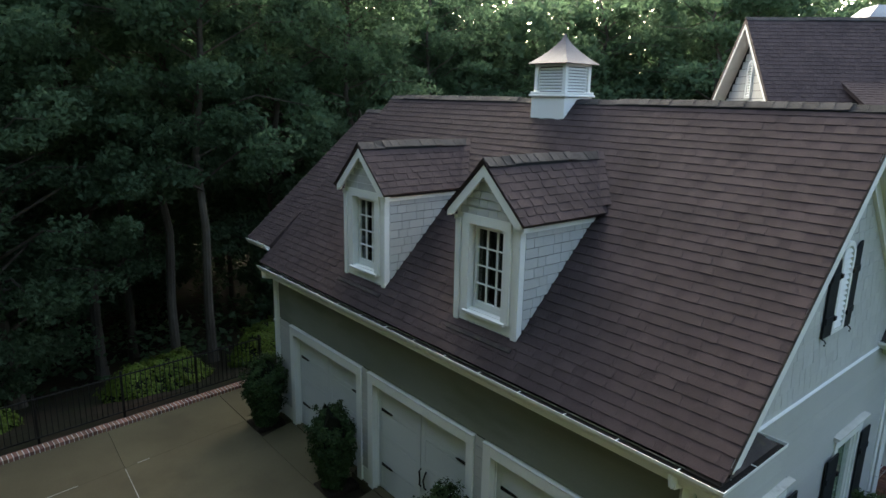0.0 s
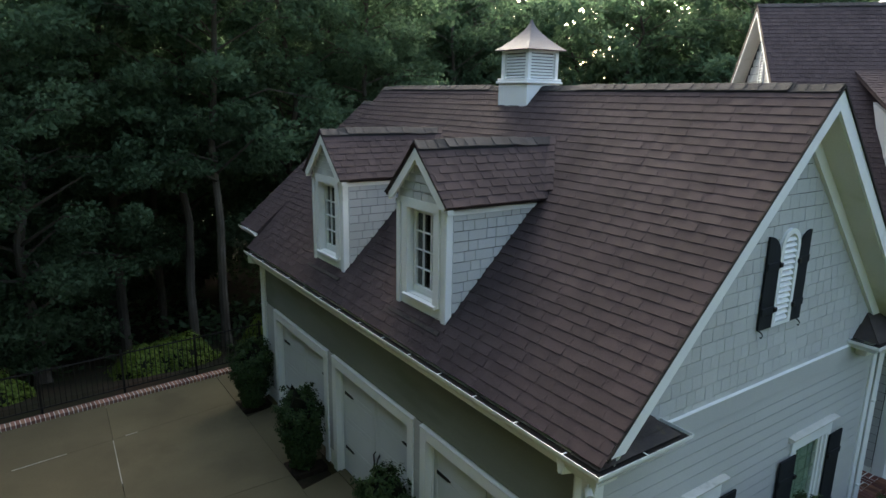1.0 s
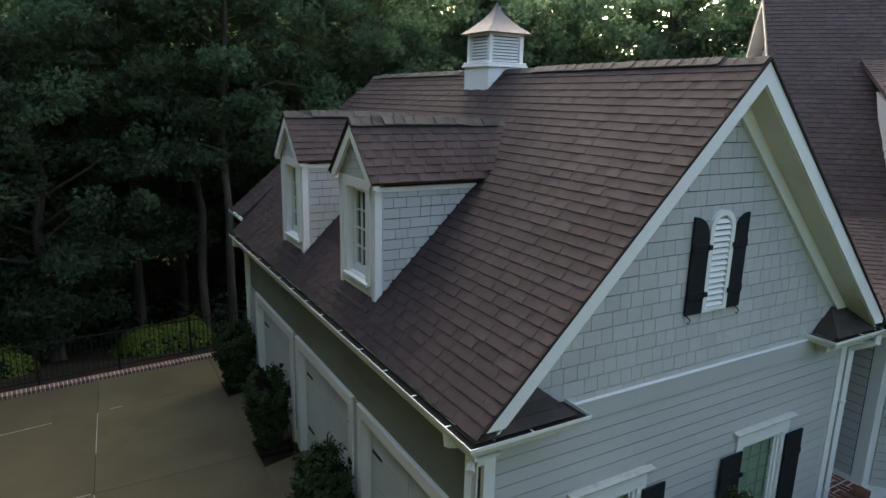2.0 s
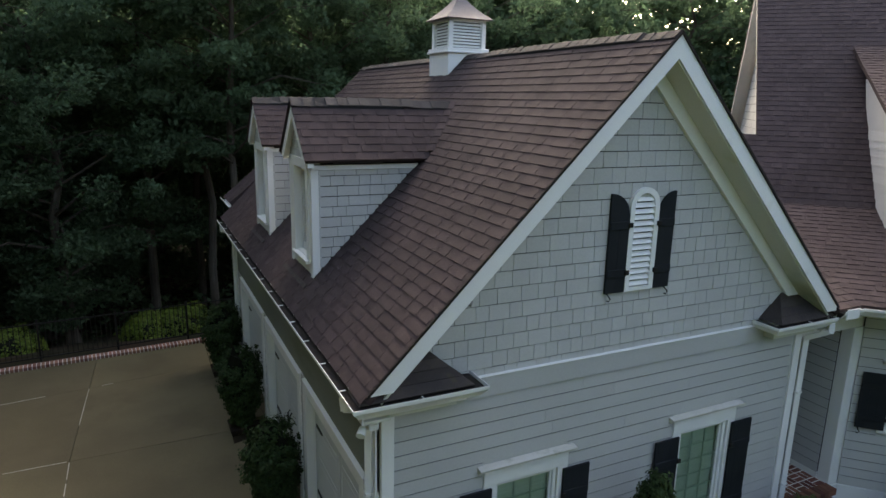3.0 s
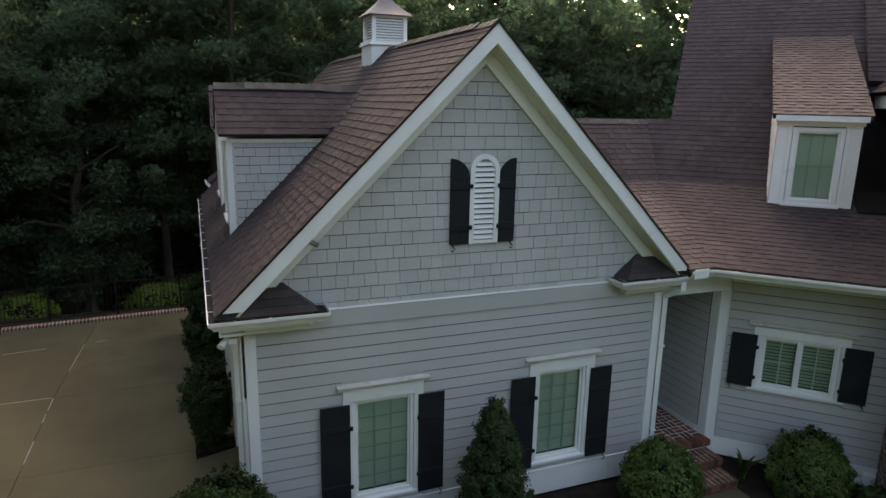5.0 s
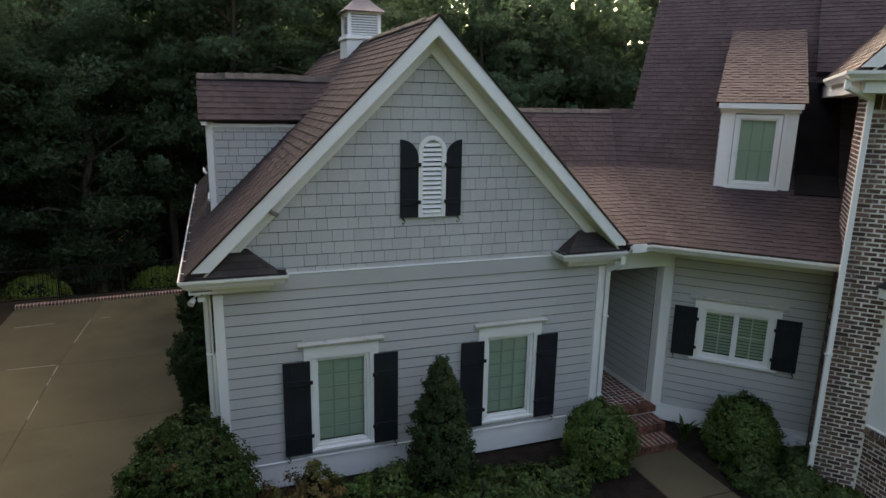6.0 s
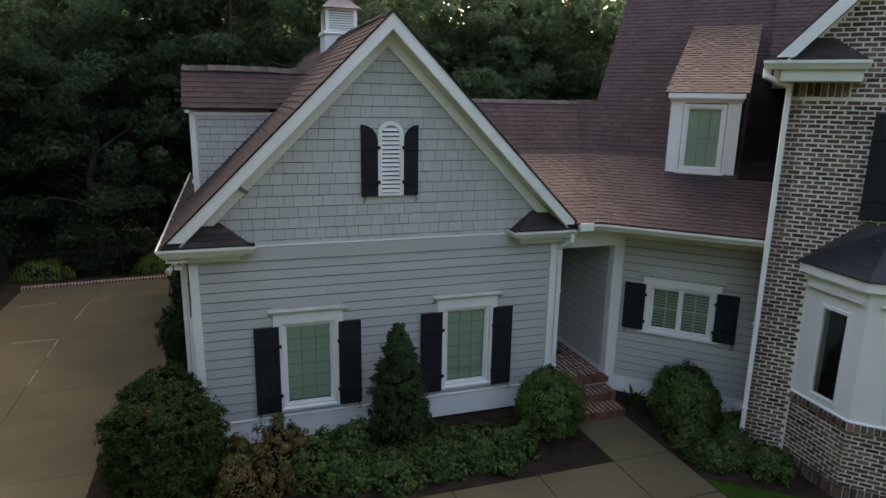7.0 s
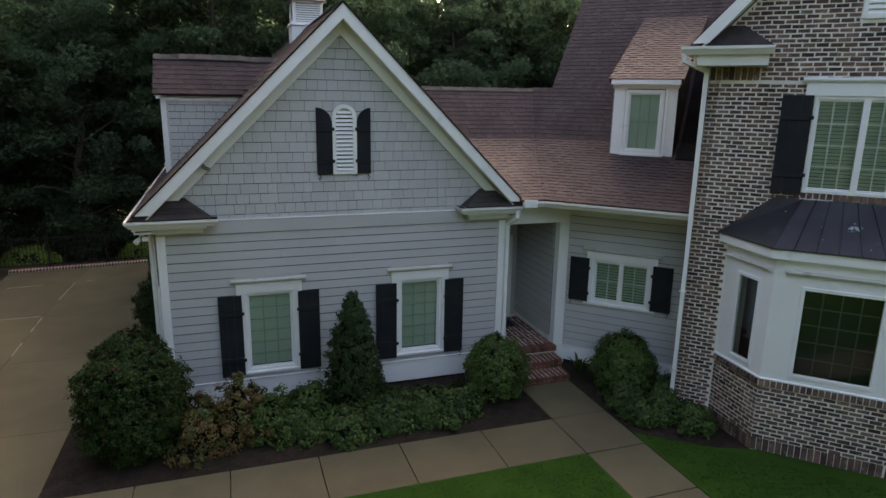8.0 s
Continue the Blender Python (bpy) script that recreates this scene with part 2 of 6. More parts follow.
# ---- mesh helpers ----
class Shell:
    """Vertices and faces of one mesh."""
    def __init__(self):
        self.v, self.f = [], []

    def convex(self, vs, fs):
        c = sum((Vector(p) for p in vs), Vector()) / len(vs)
        k = len(self.v)
        self.v += [tuple(p) for p in vs]
        for f in fs:
            a, b, d = (Vector(vs[i]) for i in f[:3])
            mid = sum((Vector(vs[i]) for i in f), Vector()) / len(f)
            self.f.append([k + i for i in (f if (b - a).cross(d - a).dot(mid - c) > 0 else f[::-1])])
        return self

    def box(self, x0, x1, y0, y1, z0, z1, c=0.0):
        lo, hi = (x0, y0, z0), (x1, y1, z1)
        c = min(c, 0.3 * min(abs(h - l) for l, h in zip(lo, hi)))
        if c <= 0:
            vs = [(x, y, z) for x in (x0, x1) for y in (y0, y1) for z in (z0, z1)]
            return self.convex(vs, [(0, 1, 3, 2), (4, 5, 7, 6), (0, 1, 5, 4), (2, 3, 7, 6), (0, 2, 6, 4), (1, 3, 7, 5)])
        vs, at = [], {}
        for s in ((a, b, d) for a in (0, 1) for b in (0, 1) for d in (0, 1)):
            for ax in range(3):
                at[s, ax] = len(vs)
                vs.append(tuple((hi[i] if s[i] else lo[i]) + (0 if i == ax else (-c if s[i] else c)) for i in range(3)))
        fs = [tuple(at[s, ax] for ax in range(3)) for s in [(a, b, d) for a in (0, 1) for b in (0, 1) for d in (0, 1)]]
        for ax in range(3):
            o = [i for i in range(3) if i != ax]
            for sg in (0, 1):
                q = []
                for a, b in ((0, 0), (0, 1), (1, 1), (1, 0)):
                    s = [0, 0, 0]
                    s[ax], s[o[0]], s[o[1]] = sg, a, b
                    q.append(at[tuple(s), ax])
                fs.append(tuple(q))
            for a in (0, 1):
                for b in (0, 1):
                    s0, s1 = [0, 0, 0], [0, 0, 0]
                    s0[o[0]] = s1[o[0]] = a
                    s0[o[1]] = s1[o[1]] = b
                    s1[ax] = 1
                    s0, s1 = tuple(s0), tuple(s1)
                    fs.append((at[s0, o[0]], at[s0, o[1]], at[s1, o[1]], at[s1, o[0]]))
        return self.convex(vs, fs)

    def prism(self, poly, d0, d1, axis="y"):
        """A closed outline drawn out along an axis: the outline is (x, z) for y, (y, z) for x, (x, y) for z."""
        put = {"y": lambda p, d: (p[0], d, p[1]), "x": lambda p, d: (d, p[0], p[1]), "z": lambda p, d: (p[0], p[1], d)}[axis]
        n, k = len(poly), len(self.v)
        area = sum(a[0] * b[1] - b[0] * a[1] for a, b in zip(poly, poly[1:] + poly[:1]))
        flip = (area > 0) == (axis == "y")
        if d1 < d0:
            d0, d1 = d1, d0
        self.v += [put(p, d0) for p in poly] + [put(p, d1) for p in poly]
        fs = [list(range(n))[::-1], list(range(n, 2 * n))] + [[i, (i + 1) % n, n + (i + 1) % n, n + i] for i in range(n)]
        self.f += [[k + i for i in (f[::-1] if flip else f)] for f in fs]
        return self

    def tube(self, pts, r, sides=8, r2=None):
        """A round bar along a line of points, which may taper to r2."""
        r2 = r if r2 is None else r2
        k, n = len(self.v), len(pts)
        P = [Vector(p) for p in pts]
        for i, p in enumerate(P):
            d = (P[min(i + 1, n - 1)] - P[max(i - 1, 0)]).normalized()
            a = d.cross(Vector((0.13, 0.29, 0.95)) if abs(d.z) < 0.9 else Vector((1, 0.1, 0))).normalized()
            b = d.cross(a)
            rr = r + (r2 - r) * i / max(n - 1, 1)
            self.v += [tuple(p + rr * (math.cos(q) * a + math.sin(q) * b)) for q in (2 * math.pi * j / sides for j in range(sides))]
        for i in range(n - 1):
            for j in range(sides):
                self.f.append([k + i * sides + j, k + i * sides + (j + 1) % sides, k + (i + 1) * sides + (j + 1) % sides, k + (i + 1) * sides + j])
        self.f += [[k + j for j in range(sides)][::-1], [k + (n - 1) * sides + j for j in range(sides)]]
        return self

    def sweep(self, outline, path):
        """An open or closed outline (a list of (out, up)) along a level path of (x, y, z) points; out is to the right of the way."""
        k, n, m = len(self.v), len(path), len(outline)
        P = [Vector(p) for p in path]
        for i, p in enumerate(P):
            d0 = (P[i] - P[i - 1]).normalized() if i else (P[1] - P[0]).normalized()
            d1 = (P[i + 1] - P[i]).normalized() if i < n - 1 else d0
            r0, r1 = Vector((d0.y, -d0.x, 0)), Vector((d1.y, -d1.x, 0))
            r = (r0 + r1).normalized()
            r = r / max(0.3, r.dot(r0))
            self.v += [tuple(p + r * o + Vector((0, 0, u))) for o, u in outline]
        for i in range(n - 1):
            for j in range(m - 1):
                self.f.append([k + i * m + j, k + (i + 1) * m + j, k + (i + 1) * m + j + 1, k + i * m + j + 1])
        self.f += [[k + j for j in range(m)], [k + (n - 1) * m + j for j in range(m)][::-1]]
        return self

    def mesh(self, name, mat, smooth=False):
        me = bpy.data.meshes.new(name)
        me.from_pydata(self.v, [], self.f)
        me.materials.append(mat)
        if smooth:
            me.shade_smooth()
        return me


def quads(name, V, mat, idx=None):
    """A mesh of loose four-cornered faces from an array (n, 4, 3), or of shared vertices with an index array."""
    me = bpy.data.meshes.new(name)
    V = np.asarray(V, np.float32)
    if idx is None:
        idx = np.arange(V.size // 3, dtype=np.int32).reshape(-1, 4)
    me.vertices.add(V.size // 3)
    me.vertices.foreach_set("co", V.ravel())
    me.loops.add(idx.size)
    me.loops.foreach_set("vertex_index", idx.ravel().astype(np.int32))
    me.polygons.add(len(idx))
    me.polygons.foreach_set("loop_start", np.arange(0, idx.size, 4, dtype=np.int32))
    me.update(calc_edges=True)
    me.shade_flat()
    me.materials.append(mat)
    return me


def part(name, shell, mat, parent, label="", m=None, smooth=False):
    ob = new(name, shell if isinstance(shell, bpy.types.Mesh) else shell.mesh(name, mat, smooth))
    ob.parent = parent
    if m is not None:
        ob.matrix_basis = m
    return tagged(ob, label)


def thing(name, m, label, category, group="", kind="", shell=None, mat=None, smooth=False):
    ob = new(name, shell.mesh(name, mat, smooth) if shell else None)
    ob.matrix_basis = m
    return tagged(ob, label, category, group, kind)


def structure(name, m, label, shell=None, mat=None):
    ob = new(name, shell.mesh(name, mat) if shell else None)
    ob.matrix_basis = m
    return tagged(ob, label, "", "", "structure")


BOXF = np.array([(0, 1, 3, 2), (4, 6, 7, 5), (0, 4, 5, 1), (2, 3, 7, 6), (0, 2, 6, 4), (1, 5, 7, 3)])


def pieces(name, parent, mat, rows, near, cap=300, m=None, worn=0.0):
    """Slabs as rows of (x0, x1, y0, y1, z0 low, z0 high, z1 low, z1 high): the z values at y0 and y1. The `cap` of them that
    lie nearest to the point `near` are parts of their own; the rest are one joined part. `worn` puts their corners out of square by up to so much."""
    m = m or Matrix()
    rng = np.random.default_rng(len(rows))
    rows = sorted(rows, key=lambda r: ((r[0] + r[1]) / 2 - near[0]) ** 2 + ((r[2] + r[3]) / 2 - near[1]) ** 2 + ((r[5] + r[4]) / 2 - (near[2] if len(near) > 2 else 0)) ** 2)
    shared = {}
    for r in rows[:cap]:
        w, h, a, b, c = round(r[1] - r[0], 3), round(r[3] - r[2], 3), round(r[5] - r[4], 3), round(r[6] - r[4], 3), round(r[7] - r[4], 3)
        if worn:
            w, b, c = round(w, 2), 0.006, 0.007
        key = (w, h, a, b, c, int(rng.integers(5)) if worn else 0)
        if key not in shared:
            s = Shell()
            out = rng.uniform(-worn, worn, (2, 2, 2))
            s.convex([(x + out[i, j, 0], y + out[i, j, 1], z) for i, x in enumerate((-w / 2, w / 2)) for j, (y, z0, z1) in enumerate(((0, 0, b), (h, a, c))) for z in (z0, z1)], [tuple(f) for f in BOXF])
            shared[key] = s.mesh(name, mat)
        ob = new(name, shared[key])
        ob.parent = parent
        ob.matrix_basis = m @ Matrix.Translation(((r[0] + r[1]) / 2, r[2], r[4]))
    rest = rows[cap:]
    if rest:
        R = np.array(rest)
        V = np.zeros((len(R), 8, 3))
        k = 0
        for xi in (0, 1):
            for yi in (2, 3):
                for zi in ((4, 6) if yi == 2 else (5, 7)):
                    V[:, k, 0], V[:, k, 1], V[:, k, 2] = R[:, xi], R[:, yi], R[:, zi]
                    k += 1
        V[:, :, :2] += np.repeat(rng.uniform(-worn, worn, (len(R), 4, 2)), 2, axis=1)
        idx = (BOXF[None] + 8 * np.arange(len(R))[:, None, None]).reshape(-1, 4)
        ob = new(name, quads(name, V, mat, idx))
        ob.parent, ob.matrix_basis = parent, m
        tagged(ob, kind="stuff")


def minus(spans, a, b):
    out = []
    for u0, u1 in spans:
        if b <= u0 or a >= u1:
            out.append((u0, u1))
        else:
            out += [s for s in ((u0, a), (b, u1)) if s[1] - s[0] > 0.012]
    return out


def wall_core(spans_z, holes, thick, top=None):
    """The body of a wall from x0..x1, z0..z1 in its own frame (outside at y = 0, inside at y = thick), with openings."""
    x0, x1, z0, z1 = spans_z
    s = Shell()
    xs = sorted({x0, x1, *[h[0] for h in holes], *[h[1] for h in holes]})
    zs = sorted({z0, z1, *[h[2] for h in holes], *[h[3] for h in holes]})
    for a, b in zip(xs, xs[1:]):
        start = None
        for c, d in zip(zs, zs[1:]):
            solid = not any(h[0] <= (a + b) / 2 <= h[1] and h[2] <= (c + d) / 2 <= h[3] for h in holes)
            if solid and start is None:
                start = c
            if start is not None and (not solid or d == z1):
                s.box(a, b, 0, thick, start, d if solid else c)
                start = None
    if top:
        s.prism(top, 0, thick)
    return s


def lap_rows(x0, x1, z0, z1, lap, holes, joints=3.6, seed=1):
    """Lap boards, thick at the foot: rows for pieces(), in a frame with y up the wall and z out of it."""
    rnd, rows, z = random.Random(seed), [], z0
    n = max(1, round((z1 - z0) / lap))
    lap = (z1 - z0) / n
    for i in range(n):
        a, b = z0 + i * lap, z0 + (i + 1) * lap
        spans = [(x0, x1)]
        for h in holes:
            if h[2] < b - 0.02 and h[3] > a + 0.02:
                spans = minus(spans, h[0], h[1])
        for u0, u1 in spans:
            u = u0
            while u < u1 - 0.01:
                e = min(u1, u + joints * rnd.uniform(0.5, 1.0))
                if u1 - e < 0.4:
                    e = u1
                # the open gap above each board bares the dark core as a shadow line
                rows.append((u, e - (0.003 if e < u1 else 0), a, b - 0.015, 0.022, 0.022, 0.040, 0.031))
                u = e
    return rows


LAP = 0.1445   # exposed height of a shingle
# wall frame -> frame of pieces(): x along, y up, z out
STAND = pose(0, 0, 0, 90, 0, 0)


def shake_rows(span, z0, z1, lap, holes, seed=2):
    rnd, rows, z = random.Random(seed), [], z0
    while z < z1 - 0.03:
        spans = [span(z + 0.5 * lap)]
        for h in holes:
            if h[2] < z + lap - 0.03 and h[3] > z + 0.03:
                spans = minus(spans, h[0], h[1])
        for u0, u1 in spans:
            u = u0
            while u < u1 - 0.02:
                e = min(u1, u + rnd.choice((0.17, 0.2, 0.23, 0.27, 0.32)))
                if u1 - e < 0.06:
                    e = u1
                d = rnd.uniform(-0.002, 0.002)
                # gaps round each shake show the dark core in place of contact shadow
                rows.append((u, e - 0.0062, z + d, z + lap - 0.011, 0.014, 0.014, 0.031 + rnd.uniform(-0.002, 0.002), 0.022))
                u = e
        z += lap
    return rows


def shingle_rows(span, s0, s1, lap=LAP, seed=3, thick=0.013, uneven=False):
    """Laminated shingles course by course up a slope: span(s) gives the width of the roof at that height up the slope.
    Thick tabs alternate with thinner stretches, whose lower edge hardly shows."""
    rnd, rows, s = random.Random(seed), [], s0
    while s < s1 - 0.02:
        for u0, u1 in span(s + 0.5 * lap):
            u, tab = u0 - rnd.uniform(0, 0.2), rnd.random() < 0.5
            while u < u1 - 0.015:
                e = u + (rnd.choice((0.12, 0.15, 0.19, 0.23)) if tab else rnd.choice((0.07, 0.10, 0.14))) * (1.0 if uneven else 1.35)
                a, b = max(u, u0), min(e, u1)
                if b - a > 0.015:
                    th = thick * (rnd.uniform(1.0, 1.25) if tab else rnd.uniform(0.45, 0.65)) if uneven else thick * (rnd.uniform(1.08, 1.24) if tab else rnd.uniform(0.70, 0.86))
                    d = (rnd.uniform(-0.005, 0.003) if tab else rnd.uniform(0.0, 0.006)) * (1.0 if uneven else 0.6)
                    rows.append((a, b, s + d, min(s + lap + 0.03, s1 + 0.03), 0, 0, th, 0.003))
                u, tab = e, not tab
        s += lap
    return rows


# ---- ground ----
def ground_z(x, y):
    d = max(0.0, y - 13.3)
    z = -0.22 - min(4.2, 0.3 * d)
    if d > 0:
        z += 0.25 * noise.noise(Vector((x * 0.15, y * 0.15, 0))) * min(1, d)
    return z


gx = np.concatenate([np.linspace(-1500, -60, 9)[:-1], np.linspace(-60, -20, 12)[:-1], np.linspace(-20, 45, 66)[:-1], np.linspace(45, 90, 12)[:-1], np.linspace(90, 1500, 9)])
gy = np.concatenate([np.linspace(-1500, -60, 9)[:-1], np.linspace(-60, 12, 25)[:-1], np.linspace(12, 55, 60)[:-1], np.linspace(55, 90, 10)[:-1], np.linspace(90, 1500, 9)])
GV = np.array([[(x, y, ground_z(x, y)) for y in gy] for x in gx]).reshape(-1, 3)
nyy = len(gy)
GI = np.array([(i * nyy + j, (i + 1) * nyy + j, (i + 1) * nyy + j + 1, i * nyy + j + 1) for i in range(len(gx) - 1) for j in range(nyy - 1)])
ground = new("ground", quads("ground", GV, LITTER, GI))
tagged(ground, "dark forest floor of mulch and fallen leaves", kind="structure")

# concrete drive, slab by slab
drive = structure("driveway", Matrix(), "tan concrete driveway with cut joints and stains")
def drive_end(x):
    return 12.475 + 0.08 * x


def long_joint(y):
    return -3.73 + 0.05 * max(0.0, y - 6.95)


def last_joint(x):
    return 10.80 + 0.125 * x


drive_y = [-22.0, -14.0, -7.0, -2.4, 0.015, 3.6, 6.95]
for c, d in zip(drive_y, drive_y[1:]):
    for a, b in ((-8.18, -3.735), (-3.725, -0.78 if c > -0.1 else -1.72)):
        part("slab", Shell().box(a, b, c + 0.0025, d - 0.0025, -0.35, -0.15, 0.006), CONCRETE, drive)
for side in (0, 1):
    for lo, hi in ((lambda x: 6.9525, lambda x: last_joint(x) - 0.003), (lambda x: last_joint(x) + 0.003, lambda x: drive_end(x) - 0.004)):
        xs = (-5.85, -3.6) if side == 0 else (-3.6, -0.78)
        ring = [(xs[0], lo(xs[0])), (xs[1], lo(xs[1])), (xs[1], hi(xs[1])), (xs[0], hi(xs[0]))]
        edge = (1, 2) if side == 0 else (0, 3)
        for k in edge:
            ring[k] = (long_joint(ring[k][1]) + (-0.005 if side == 0 else 0.005), ring[k][1])
        part("slab", Shell().prism(ring, -0.35, -0.15, "z"), CONCRETE, drive)
part("slab", Shell().prism([(-0.765, 10.9), (0.6, 10.9), (0.6, drive_end(0.6) - 0.004), (-0.765, drive_end(-0.765) - 0.004)], -0.35, -0.15, "z"), CONCRETE, drive)
part("slab", Shell().box(-0.765, 0.6, 10.65, 10.895, -0.35, -0.15), CONCRETE, drive)


def sealant(x0, y0, x1, y1, w):
    q = Vector((y0 - y1, x1 - x0, 0)).normalized() * w
    part("joint_sealant", Shell().prism([(x0 - q.x, y0 - q.y), (x1 - q.x, y1 - q.y), (x1 + q.x, y1 + q.y), (x0 + q.x, y0 + q.y)], -0.2, -0.1475, "z"), CHALK, drive)


for xa, xb in ((-5.42, -4.45), (-3.30, -3.05)):
    sealant(xa, last_joint(xa), xb, last_joint(xb), 0.009)
sealant(-4.80, 6.95, -3.78, 6.95, 0.009)
for ya, yb in ((8.45, 10.3), (6.3, 6.9), (5.75, 6.15), (4.1, 4.95), (-1.6, -0.7)):
    sealant(long_joint(ya), ya, long_joint(yb), yb, 0.008)
apron = structure("garage_apron", Matrix(), "pale worn concrete apron before the garage doors")
for c, d in ((0.45, 3.2), (3.78, 6.35), (7.1, 9.75)):
    part("slab", Shell().prism([(-0.8, -0.3), (-0.8, -0.14), (0.28, 0.05), (0.28, -0.3)], c, d, "y"), CONCRETE, apron)

# brick edging at the far end of the drive, and its fence
edging = structure("brick_edging", pose(0, 12.49, 0, 0, 0, 4.57) @ pose(0, -12.49, 0), "row of red bricks on edge along the drive", Shell().box(-5.9, 0.55, 12.505, 12.715, -0.5, -0.088), MORTAR)
row, x = [], -5.88
rnd = random.Random(8)
while x < 0.5:
    row.append((x, x + 0.078, 12.49 + rnd.uniform(-0.006, 0.004), 12.725, -0.2, -0.2, -0.082 + rnd.uniform(-0.004, 0.004), -0.080))
    x += 0.096
pieces("brick", edging, EDGEBRICK, row, (0, 12.6))

# paths
path = structure("front_walk", Matrix(), "concrete slab walk along the flower bed")
cuts = [-1.72, -0.37, 1.04, 2.46, 3.87, 5.42, 6.9]
for a, b in zip(cuts, cuts[1:]):
    part("slab", Shell().box(a + 0.006, b - 0.006, -3.66, -2.41, -0.2, -0.05, 0.008), CONCRETE, path)
for c, d in ((-2.40, -1.0), (-3.67, -2.41), (-5.05, -3.68), (-6.4, -5.06), (-7.8, -6.41), (-9.2, -7.81), (-10.6, -9.21), (-12.0, -10.61), (-13.4, -12.01), (-14.8, -13.41), (-16.2, -14.81)):
    part("slab", Shell().box(6.91, 8.07, c + 0.006, d - 0.006, -0.2, -0.05, 0.008), CONCRETE, path)

# planting beds and lawns
bed = structure("planting_bed", Matrix(), "dark brown mulch bed before the house", Shell().prism([(-1.71, -2.40), (6.9, -2.40), (6.9, -0.3), (6.8, 0.06), (-0.8, 0.06), (-1.68, 0.06)], -0.3, -0.06, "z"), MULCH)
structure("planting_bed_side", Matrix(), "dark mulch bed beside the walk", Shell().prism([(8.08, -0.3), (8.08, -3.3), (9.2, -4.25), (9.6, -4.5), (9.86, -4.46), (10.05, -3.2), (9.6, -2.0), (8.6, 0.0)], -0.3, -0.06, "z"), MULCH)
lawns = [("lawn", [(-1.5, -3.67), (6.84, -3.67), (6.9, -3.73), (6.9, -24), (-1.5, -24)]), ("lawn_side", [(8.075, -3.32), (9.2, -4.2), (9.6, -4.35), (10.2, -4.6), (14.0, -8.4), (22.0, -14), (22.0, -24), (8.075, -24)])]
for nm, pl in lawns:
    structure(nm, Matrix(), "short green lawn", Shell().prism(pl, -0.3, -0.045, "z"), GRASS)
for c in (10.32, 7.08, 3.72):
    structure("planter_bed", Matrix(), "square of dark mulch by the garage wall", Shell().box(-0.79, -0.06, c - 0.28, c + 0.32, -0.3, -0.10, 0.02), MULCH)
structure("planter_strip", Matrix(), "strip of concrete footing at the garage", Shell().box(-0.06, 0.0, -0.05, 10.35, -0.35, 0.02), CONCRETE)


